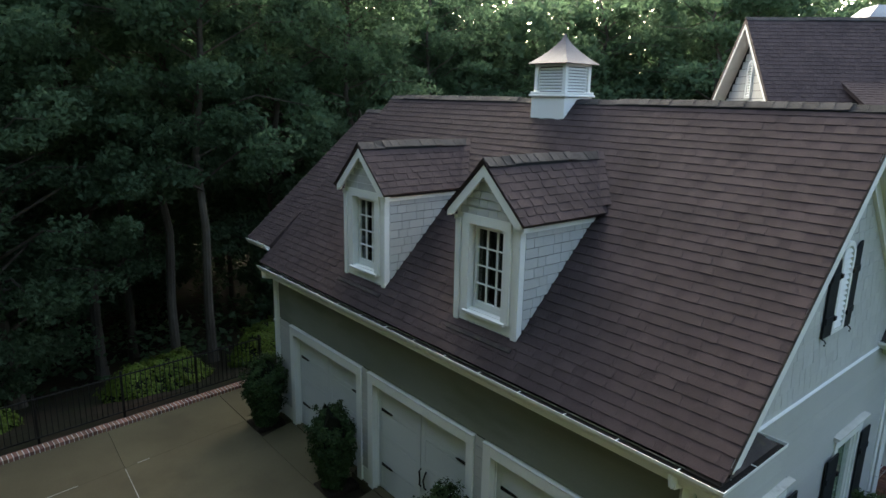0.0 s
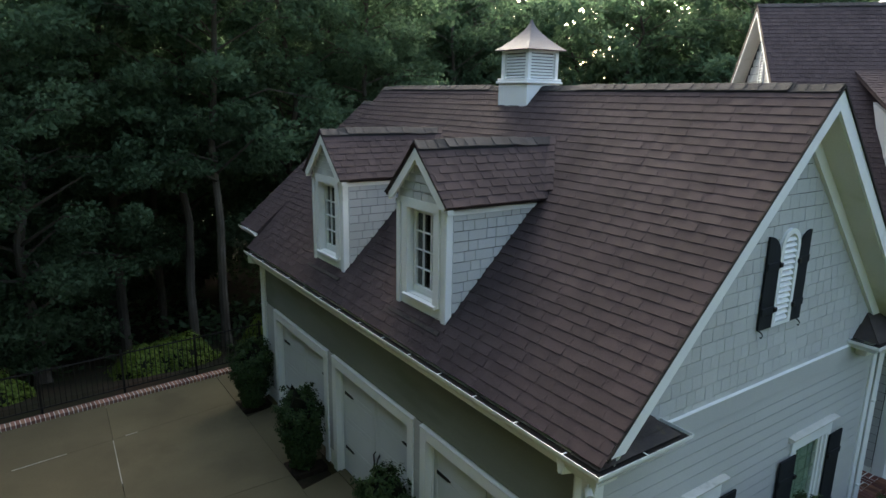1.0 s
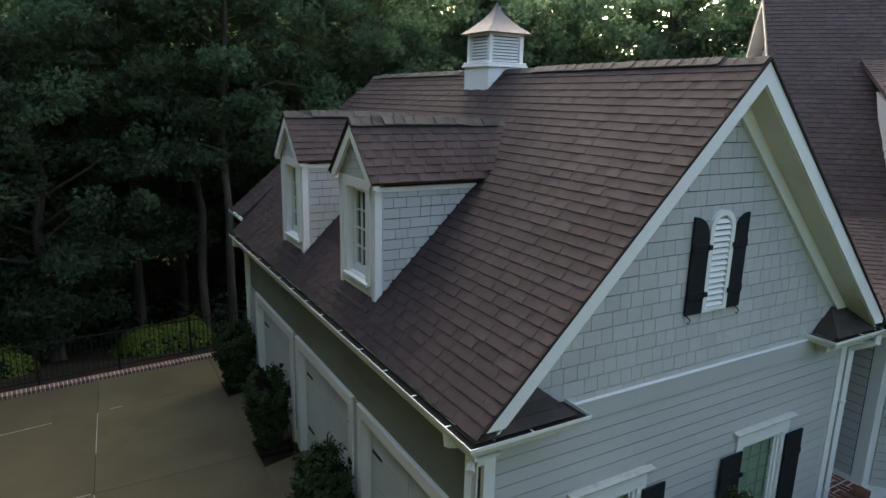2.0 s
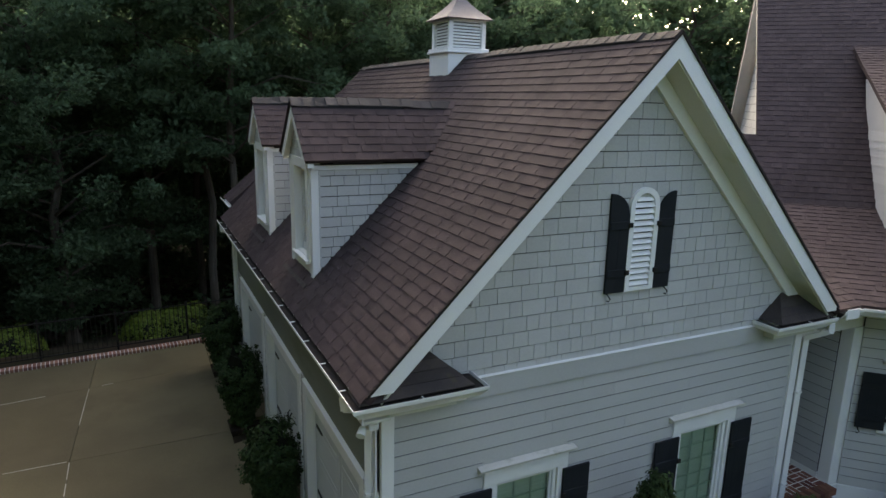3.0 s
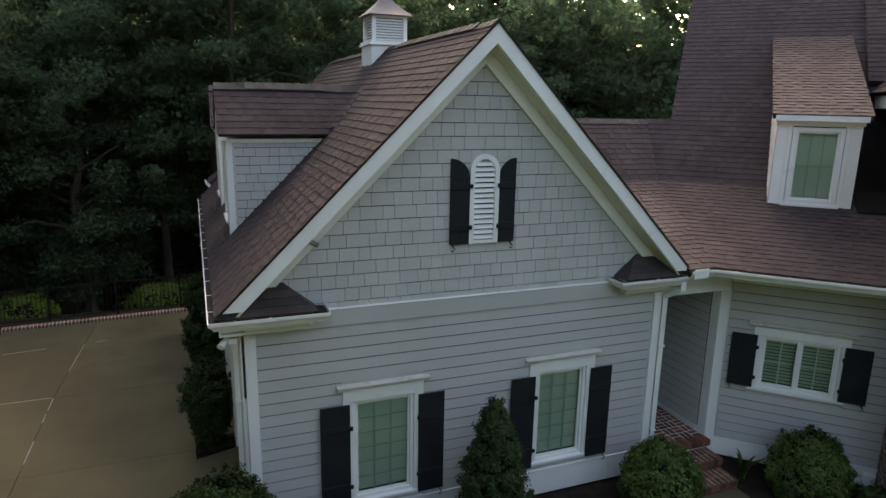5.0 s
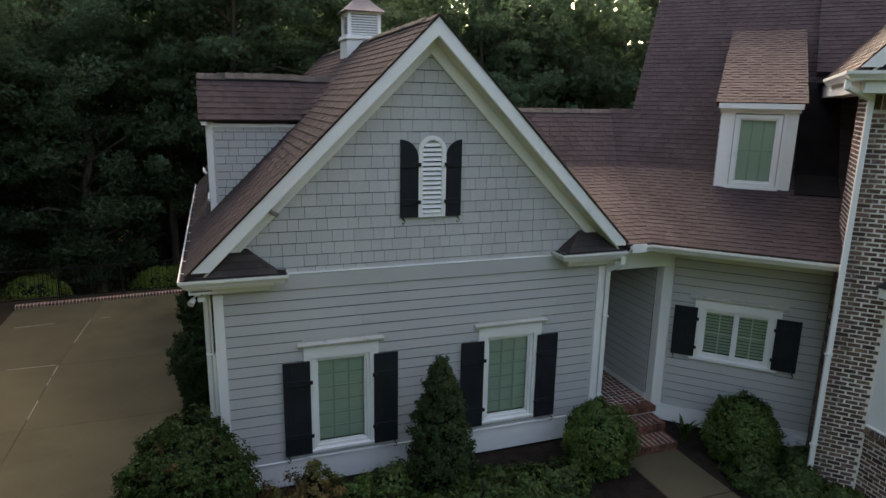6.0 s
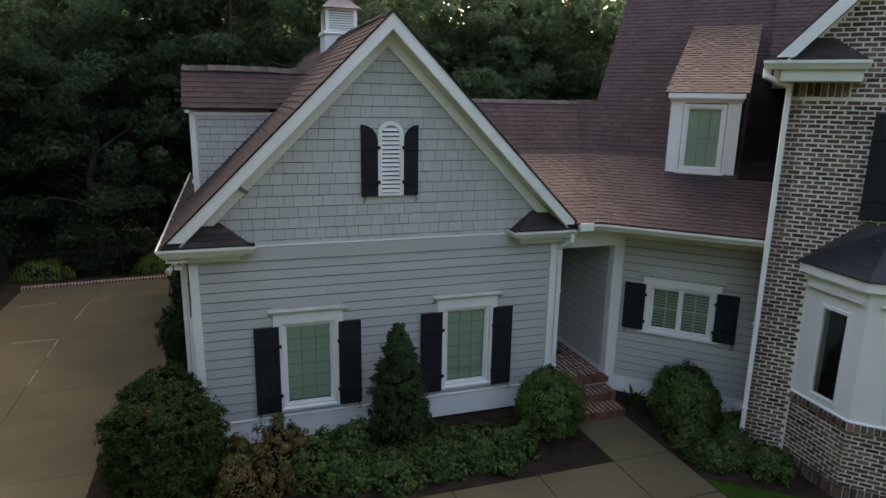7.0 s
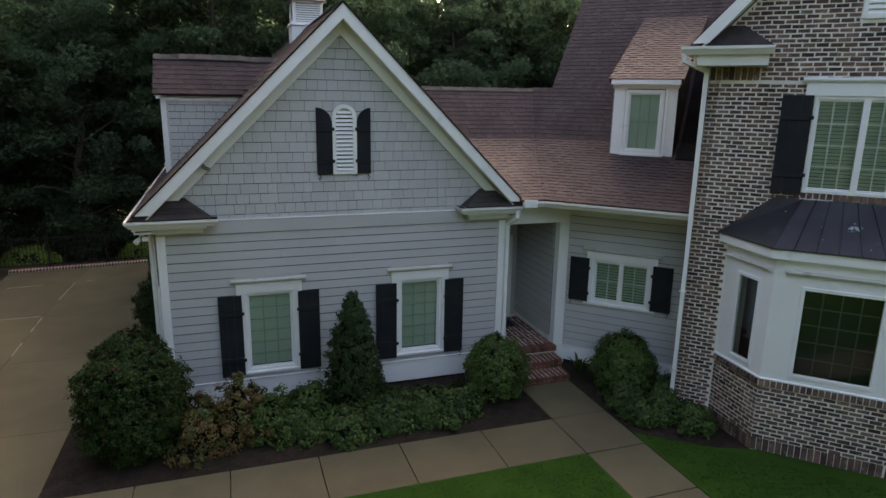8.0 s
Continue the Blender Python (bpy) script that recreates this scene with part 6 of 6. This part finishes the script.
def bush(name, x, y, z, r, h, n, size, mat, label, seed, shape="ball", group="", rough=0.35, core=0.70, twigs=True, spray=38):
    """A shrub: a solid near-black core that paints the inner shade, stems, and a shell of many leaves. shape: ball,
    cone, column or mound.
    """
    rng = np.random.default_rng(seed)
    ob = thing(name, pose(x, y, z), label, "shrub", group)

    def radius(t):
        if shape == "cone":
            return r * (1 - t) ** 0.54 * np.minimum(1, 0.66 + 2.2 * t)
        if shape == "column":
            return r * np.minimum(1, 0.40 + 1.15 * t) * np.minimum(1, np.sqrt(np.maximum(0, (1.0 - t) * 4.2)))
        if shape == "mound":
            return r * np.sqrt(np.maximum(0, 1 - t * t))
        return r * np.sqrt(np.maximum(0.0, 1 - (2 * t - 0.86) ** 2 / 1.35))
    def surface(m):
        t = rng.uniform(0, 1, m) ** (0.85 if shape != "mound" else 1)
        if shape in ("ball", "mound"):
            t = 1 - (1 - t) ** 1.15
        q = rng.uniform(0, 2 * math.pi, m)
        base = np.stack([np.cos(q) * radius(t), np.sin(q) * radius(t), t * h], axis=1)
        k = lump(base * (2.2 / max(r, 0.4)), seed, rough)
        return base * np.stack([k, k, 0.5 + 0.5 * k], axis=1), np.stack([np.cos(q), np.sin(q), 0.3 + 1.1 * t], axis=1)

    # sprays of leaves on the ends of twigs, and looser leaves between them
    ns = max(20, n // spray)
    C, CN = surface(ns)
    C = C * np.stack([rng.uniform(0.80, 1.0, ns)] * 2 + [rng.uniform(0.9, 1.0, ns)], axis=1)
    pick = rng.integers(0, ns, int(n * 0.72))
    wide = (size * 2.0 * rng.uniform(0.8, 1.5, ns))[pick][:, None]
    ball = rng.normal(size=(len(pick), 3))
    ball *= (rng.uniform(0, 1, len(pick)) ** 0.4 / np.linalg.norm(ball, axis=1))[:, None]
    P1 = C[pick] + ball * wide
    P2, N2 = surface(n - len(pick))
    P2 = P2 * rng.uniform(0.72, 0.97, len(P2))[:, None]
    P, Nrm = np.concatenate([P1, P2]), np.concatenate([CN[pick] + 0.9 * (P1 - C[pick]) / wide, N2])
    P[:, 2] = np.maximum(P[:, 2], 0.01)
    part("foliage", quads("foliage", leaf_quads(P, Nrm, size, rng), mat), mat, ob)
    # solid core, coloured as the shade deep in the foliage
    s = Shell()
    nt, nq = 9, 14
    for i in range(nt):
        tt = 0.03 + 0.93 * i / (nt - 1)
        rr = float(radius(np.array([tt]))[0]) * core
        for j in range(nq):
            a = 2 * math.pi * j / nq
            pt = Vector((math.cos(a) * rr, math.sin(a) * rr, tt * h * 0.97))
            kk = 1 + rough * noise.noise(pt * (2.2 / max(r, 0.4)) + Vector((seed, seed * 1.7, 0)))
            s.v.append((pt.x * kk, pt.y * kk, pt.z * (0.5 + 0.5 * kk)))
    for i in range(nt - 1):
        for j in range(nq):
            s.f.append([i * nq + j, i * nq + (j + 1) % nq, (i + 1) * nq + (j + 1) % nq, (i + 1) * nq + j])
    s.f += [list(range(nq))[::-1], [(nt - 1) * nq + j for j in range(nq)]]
    part("inner_growth", s, CORESHADE, ob, "near-black solid core for the shade among the leaves")
    if twigs:
        st = Shell()
        for i in range(4):
            a = i * 1.7 + seed
            st.tube([(0.06 * math.cos(a), 0.06 * math.sin(a), -0.06), (0.2 * r * math.cos(a), 0.2 * r * math.sin(a), 0.3 * h)], 0.02, 5, 0.012)
        part("stem", st, BARK, ob)
    return ob


for c, hh, rr, sd in ((10.2, 1.74, 0.50, 1), (7.08, 1.74, 0.49, 2), (3.66, 1.72, 0.49, 3)):
    bush("yew", -0.50, c, -0.11, rr * 0.90, hh, 15000, 0.038, LEAFDARK, "tall dark green clipped yew beside the garage doors", sd, "column", "yews by the garage", 0.5)
bush("cone_shrub", 3.42, -0.80, -0.05, 0.70, 2.34, 22000, 0.030, LEAFDARK, "dark green cone-shaped evergreen before the gable wall", 4, "cone", "", 0.3)
bush("large_shrub", -0.45, -1.2, -0.05, 0.92, 2.10, 40000, 0.032, LEAFBIG, "large rounded dark evergreen shrub with bronze tips", 5, "ball", "", 0.2)
bush("round_shrub", 6.30, -1.05, -0.05, 0.66, 1.22, 19000, 0.034, LEAF2, "round glossy green shrub beside the brick steps", 6, "ball", "round shrubs", 0.28)
bush("round_shrub", 9.02, -1.60, -0.05, 0.66, 1.16, 19000, 0.034, LEAF2, "round glossy green shrub under the angled window", 7, "ball", "round shrubs", 0.28)
for i, (x, y, r, h) in enumerate(((2.25, -1.5, 0.52, 0.62), (3.05, -1.72, 0.55, 0.62), (3.85, -1.6, 0.55, 0.64), (4.6, -1.65, 0.52, 0.66), (5.25, -1.5, 0.5, 0.62), (2.45, -0.95, 0.45, 0.8), (4.3, -1.15, 0.42, 0.5))):
    bush("low_shrub", x, y, -0.06, r, h * 0.74, 4600, 0.050, LEAFLOW, "low spreading shrub with broad green leaves", 20 + i, "mound", "low shrubs in the bed", 0.8, 0.6)
for i, (x, y, r, h) in enumerate(((8.55, -2.35, 0.42, 0.5), (9.0, -2.9, 0.45, 0.5), (9.3, -3.45, 0.42, 0.42), (8.5, -2.95, 0.35, 0.4), (9.45, -2.5, 0.4, 0.55))):
    bush("low_shrub", x, y, -0.06, r, h, 4500, 0.04, LEAFLOW, "low dark green shrub beside the walk", 40 + i, "mound", "low shrubs by the brick wing", 0.5, 0.6)
for i, (x, y, r, h) in enumerate(((0.62, -1.5, 0.58, 0.95), (1.2, -1.35, 0.6, 1.0), (1.75, -1.4, 0.52, 0.9))):
    bush("nandina", x, y, -0.06, r, h * 0.95, 6500, 0.034, LEAFRED if i != 2 else LEAF2, "loose shrub with green and bronze-red leaves", 50 + i, "mound", "bronze shrubs", 0.8, 0.3, spray=70)


def strap_plant(x, y, z, n, h, seed):
    rng = random.Random(seed)
    ob = thing("strap_plant", pose(x, y, z), "clump of broad dark strap leaves", "plant")
    for i in range(n):
        a, lean, hh, w = rng.uniform(0, 6.28), rng.uniform(0.15, 0.5), h * rng.uniform(0.7, 1.05), rng.uniform(0.03, 0.05)
        s, d = Shell(), Vector((math.cos(a), math.sin(a), 0))
        side = Vector((-d.y, d.x, 0))
        for k in range(6):
            q = k / 5
            p = d * (0.04 + lean * q * q * hh) + Vector((0, 0, hh * (q - 0.25 * q ** 3)))
            ww = w * math.sin(math.pi * (0.12 + 0.86 * q))
            s.v += [tuple(p - side * ww), tuple(p + d * 0.01), tuple(p + side * ww)]
        for k in range(5):
            s.f += [[3 * k, 3 * k + 1, 3 * k + 4, 3 * k + 3], [3 * k + 1, 3 * k + 2, 3 * k + 5, 3 * k + 4]]
        part("leaf", s, LEAF2, ob)
    return ob


strap_plant(8.42, -0.78, -0.06, 16, 0.62, 3)


# low hedge mounds beyond the fence
for i, (x, y, r, h) in enumerate(((-2.15, 14.9, 0.85, 0.62), (-1.45, 15.0, 1.0, 0.70), (-0.85, 15.3, 0.85, 0.7), (1.7, 15.4, 0.9, 0.75), (2.5, 16.2, 1.1, 1.0), (-6.0, 14.8, 1.1, 0.6))):
    bush("hedge_mound", x, y, ground_z(x, y) - 0.1, r, h + 0.25, 9000, 0.062, LEAFLIME, "low mounded yellow-green hedge beyond the fence", 60 + i, "mound", "hedge mounds", 0.25, 0.9)


# iron fence on the brick edging
def fence():
    ob = thing("fence", pose(0, 12.92, 0, 0, 0, 4.57), "black iron picket fence above the brick edging", "fence")
    x0, x1, zt_, zb = -8.4, 0.7, 0.90, -0.02
    for z in (zt_, zb):
        part("rail", Shell().box(x0, x1, -0.014, 0.014, z - 0.014, z + 0.014, 0.003), IRON, ob)
    bar = Shell().box(-0.0075, 0.0075, -0.0075, 0.0075, -0.04, zt_ + 0.06).mesh("picket", IRON)
    x = x0
    while x < x1:
        part("picket", bar, IRON, ob, m=pose(x, 0, 0))
        x += 0.115
    post = Shell().box(-0.025, 0.025, -0.025, 0.025, -0.35, zt_ + 0.10, 0.004).mesh("post", IRON)
    x = x0
    while x < x1 + 0.1:
        part("post", post, IRON, ob, m=pose(x, 0.035, 0))
        x += 1.81
    return ob


fence()

# flood lights at the corner, small bracket on the rake
fl = thing("flood_light", pose(-0.20, -0.14, 3.39), "white twin flood light under the eave corner", "lamp")
part("mount", Shell().tube([(0, 0, 0.05), (0, 0, 0.085)], 0.055, 14), TRIM, fl)
part("sensor_box", Shell().box(0.0, 0.11, -0.10, -0.01, -0.035, 0.045, 0.012), TRIM, fl)
part("arm", Shell().tube([(0, 0, 0.06), (-0.04, -0.03, 0.03), (-0.07, -0.06, 0.0)], 0.014, 8), TRIM, fl)
part("lamp_head", Shell().tube([(-0.05, -0.045, 0.0), (-0.062, -0.062, -0.012), (-0.085, -0.095, -0.035), (-0.10, -0.118, -0.05)], 0.036, 14, 0.05), TRIM, fl, smooth=False)
br = thing("rake_bracket", pose(0.90, -0.07, 4.56), "small white camera bracket on the rake trim", "bracket")
part("arm", Shell().tube([(-0.01, 0, 0.1), (-0.01, -0.06, 0.07)], 0.024, 8), STEEL, br)
part("head", Shell().tube([(-0.03, -0.05, 0.075), (0.09, -0.11, 0.02)], 0.034, 12), STEEL, br)
fb = thing("utility_box", ANG @ pose(2.5, -0.06, 0.2), "small white utility box low on the angled wall", "box")
part("box", Shell().box(-0.1, 0.1, -0.05, 0.05, -0.12, 0.1, 0.012), TRIM, fb)
part("pipe", Shell().tube([(0, 0, -0.1), (0, 0, -0.3)], 0.02, 8), TRIM, fb)


# ---- trees ----
def tree_meshes(seed, height, spread, trunk_r, leaves, leaf_size, low=0.2):
    """Trunk with limbs, and a crown of leaf clumps in uneven layers."""
    rnd, rng = random.Random(seed), np.random.default_rng(seed)
    s = Shell()
    bend = [(0.25 * rnd.uniform(-1, 1) * k / 3, 0.25 * rnd.uniform(-1, 1) * k / 3, height * 0.9 * k / 7 - 0.3) for k in range(8)]
    s.tube(bend, trunk_r, 9, trunk_r * 0.22)
    s.tube([(0, 0, -0.4), (0, 0, 0.5)], trunk_r * 1.5, 9, trunk_r * 1.02)
    clumps = []
    n = 44
    for i in range(n):
        q = low + (0.97 - low) * (i + rnd.random()) / n
        a = i * 2.4 + rnd.uniform(-0.5, 0.5)
        L = spread * (0.35 + 0.75 * math.sin(math.pi * min(1, 0.18 + 0.82 * (1 - q) ** 0.8))) * rnd.uniform(0.55, 1.1)
        p0 = Vector(bend[min(7, int(q * 7.5))])
        p0.z = q * height * 0.9
        d = Vector((math.cos(a), math.sin(a), rnd.uniform(0.05, 0.5)))
        p1 = p0 + d * L * 0.55 + Vector((0, 0, 0.1 * L))
        p2 = p0 + d * L + Vector((0, 0, -0.06 * L))
        s.tube([p0, p1, p2], trunk_r * (0.32 * (1 - q) + 0.07), 5, 0.012)
        for k in range(4):
            f = (0.45, 0.7, 0.9, 1.05)[k]
            c = p0.lerp(p2, f) + Vector((rnd.uniform(-1, 1), rnd.uniform(-1, 1), rnd.uniform(-0.3, 0.4))) * 0.28 * L
            clumps.append((c, rnd.uniform(0.45, 1.0) * (0.5 + 0.16 * spread), rnd.uniform(0.4, 0.8)))
    tr = s.mesh("trunk", BARK)
    per = leaves // len(clumps)
    V = []
    for c, r, fl_ in clumps:
        P = rng.normal(size=(per, 3))
        P /= np.linalg.norm(P, axis=1)[:, None]
        P *= (rng.uniform(0.15, 1.0, per) ** 0.5)[:, None] * r
        P[:, 2] *= fl_
        P[:, 2] -= 0.12 * (P[:, 0] ** 2 + P[:, 1] ** 2) / r
        V.append(leaf_quads(P + np.array(c), np.tile((0, 0, 1.0), (per, 1)), leaf_size, rng, 1.5))
    return tr, quads("crown", np.concatenate(V), LEAF)


KINDS = ((101, 17.0, 4.2, 0.24, 0.12), (102, 18.5, 3.6, 0.2, 0.22), (103, 15.5, 4.6, 0.28, 0.08), (104, 19.0, 3.4, 0.17, 0.34))
# the same four trees with fine leaves for the edge of the wood, coarser ones behind, and coarse ones for the unseen
# light-blocking row beside the drive
TREES = [[tree_meshes(sd, h, sp, r, n if k != 3 else n * 2 // 3, lf, low) for k, (sd, h, sp, r, low) in enumerate(KINDS)] for n, lf in ((30000, 0.125), (9500, 0.225), (4200, 0.38))]
LABELS = ["tall broadleaf tree with layered dark green crown", "slim tall woodland tree with dark green leaves", "spreading tree with low leafy branches", "tall bare-trunked woodland tree with high crown"]


def tree(k, x, y, turn, size, detail):
    z = ground_z(x, y)
    m = pose(x, y, z, 0, 0, turn)
    ob = thing("tree", m @ Matrix.Scale(size, 4), LABELS[k], "tree", "woodland trees")
    part("trunk", TREES[detail][k][0], BARK, ob)
    part("crown", TREES[detail][k][1], LEAF, ob)
    return ob


rnd = random.Random(77)
spots = []
for x, y, k, sz in ((-4.6, 18.6, 2, 0.8), (-8.5, 19.5, 0, 0.85), (0.97, 17.6, 3, 1.0), (0.3, 19.3, 3, 1.05), (-1.8, 21.0, 1, 1.0), (4.5, 20.0, 1, 1.0), (7.5, 19.0, 3, 1.0), (-12.5, 18.0, 2, 0.9)):
    spots.append((x, y, k, sz))
tries = 0
while len(spots) < 68 and tries < 5000:
    tries += 1
    az, d = radians(rnd.uniform(-24, 82)), rnd.uniform(23, 52)
    x, y = -4 + d * math.sin(az), -4 + d * math.cos(az)
    if y < 20 and x < 20 or y < 12 or (x - y > 4 and x + y < 38):
        continue
    if min((x - p[0]) ** 2 + (y - p[1]) ** 2 for p in spots) < 7.5:
        continue
    spots.append((x, y, rnd.choice((0, 0, 1, 1, 2, 2, 3)), rnd.uniform(0.85, 1.15)))
# added row out of view west of the drive, there to block sky light
for i in range(26):
    x, y = -11.8 - rnd.uniform(0, 4) - (2 if i > 21 else 0), -18 + 1.25 * i + rnd.uniform(-0.5, 0.5)
    spots.append((x, y, rnd.choice((0, 1, 2)), rnd.uniform(1.0, 1.25)))
for x, y, k, sz in spots:
    tree(k, x, y, rnd.uniform(0, 360), sz, 2 if x < -9 and y < 16 else (0 if y < 22.5 and x < 14 else 1))

# far woods behind the trees, one leafy mass; past azimuth 95 an added, unseen ring that blocks low sky
rng = np.random.default_rng(9)
n = 112000
az = np.radians(np.where(rng.uniform(size=n) < 0.5, rng.uniform(-38, 95, n), rng.uniform(95, 322, n)))
d = rng.uniform(52, 60, n) - np.where(az > math.radians(100), 14.0, 0.0)
hgt = rng.uniform(0, 1, n) ** 0.9 * np.where(az > math.radians(100), 1.1, 1.0) * (24.0 + 3.0 * np.sin(az * 17) + 2.0 * np.sin(az * 41 + 1))
P = np.stack([-4 + d * np.sin(az), -4 + d * np.cos(az), -4 + hgt], axis=1)
# the crowns thin out against the bright sky towards the sun
thin = np.clip((hgt - 5.0) / 8.0, 0, 1) * np.clip(1.4 - np.abs(np.degrees(az) - 38) / 24, 0, 1)
keep = rng.uniform(size=n) > 0.75 * thin
P, az, n = P[keep], az[keep], int(keep.sum())
Nn = np.stack([-np.sin(az), -np.cos(az), np.full(n, 0.8)], axis=1)
tagged(new("far_woods", quads("far_woods", leaf_quads(P, Nn, 0.62, rng, 0.7), LEAF)), "distant dark green woodland, carried on unseen behind the camera", "woods", "", "stuff")
# undergrowth
n = 26000
P = np.stack([rng.uniform(-22, 40, n), rng.uniform(19.5, 48, n), np.zeros(n)], axis=1)
keep = np.array([noise.noise(Vector((p[0] * 0.35, p[1] * 0.35, 3))) > -0.05 and not (p[0] - p[1] > 4 and p[0] + p[1] < 38) for p in P])
P = P[keep]
P[:, 2] = [ground_z(p[0], p[1]) for p in P]
P[:, 2] += rng.uniform(0, 1, len(P)) ** 1.5 * 1.6
tagged(new("undergrowth", quads("undergrowth", leaf_quads(P, np.tile((0, 0, 1.0), (len(P), 1)), 0.2, rng, 0.6), LEAF)), "low leafy woodland undergrowth", "undergrowth", "", "stuff")

# grass blades on the lawns
n = 45000
P = np.stack([rng.uniform(-1.4, 13, n), rng.uniform(-9, -3.3, n), np.full(n, -0.045)], axis=1)
keep = ((P[:, 0] < 6.84) & (P[:, 1] < -3.7)) | ((P[:, 0] > 8.12) & (P[:, 0] + P[:, 1] < 4.9))
P = P[keep]
nb = len(P)
a = rng.uniform(0, 2 * math.pi, nb)
w = np.stack([np.cos(a), np.sin(a), np.zeros(nb)], axis=1) * 0.008
tip = rng.normal(size=(nb, 3)) * 0.04
tip[:, 2] = rng.uniform(0.006, 0.018, nb)
tagged(new("grass", quads("grass", np.stack([P - w, P + w, P + 0.4 * w + tip, P - 0.4 * w + tip], axis=1), BLADE)), "short mown grass blades", "grass", "", "stuff")
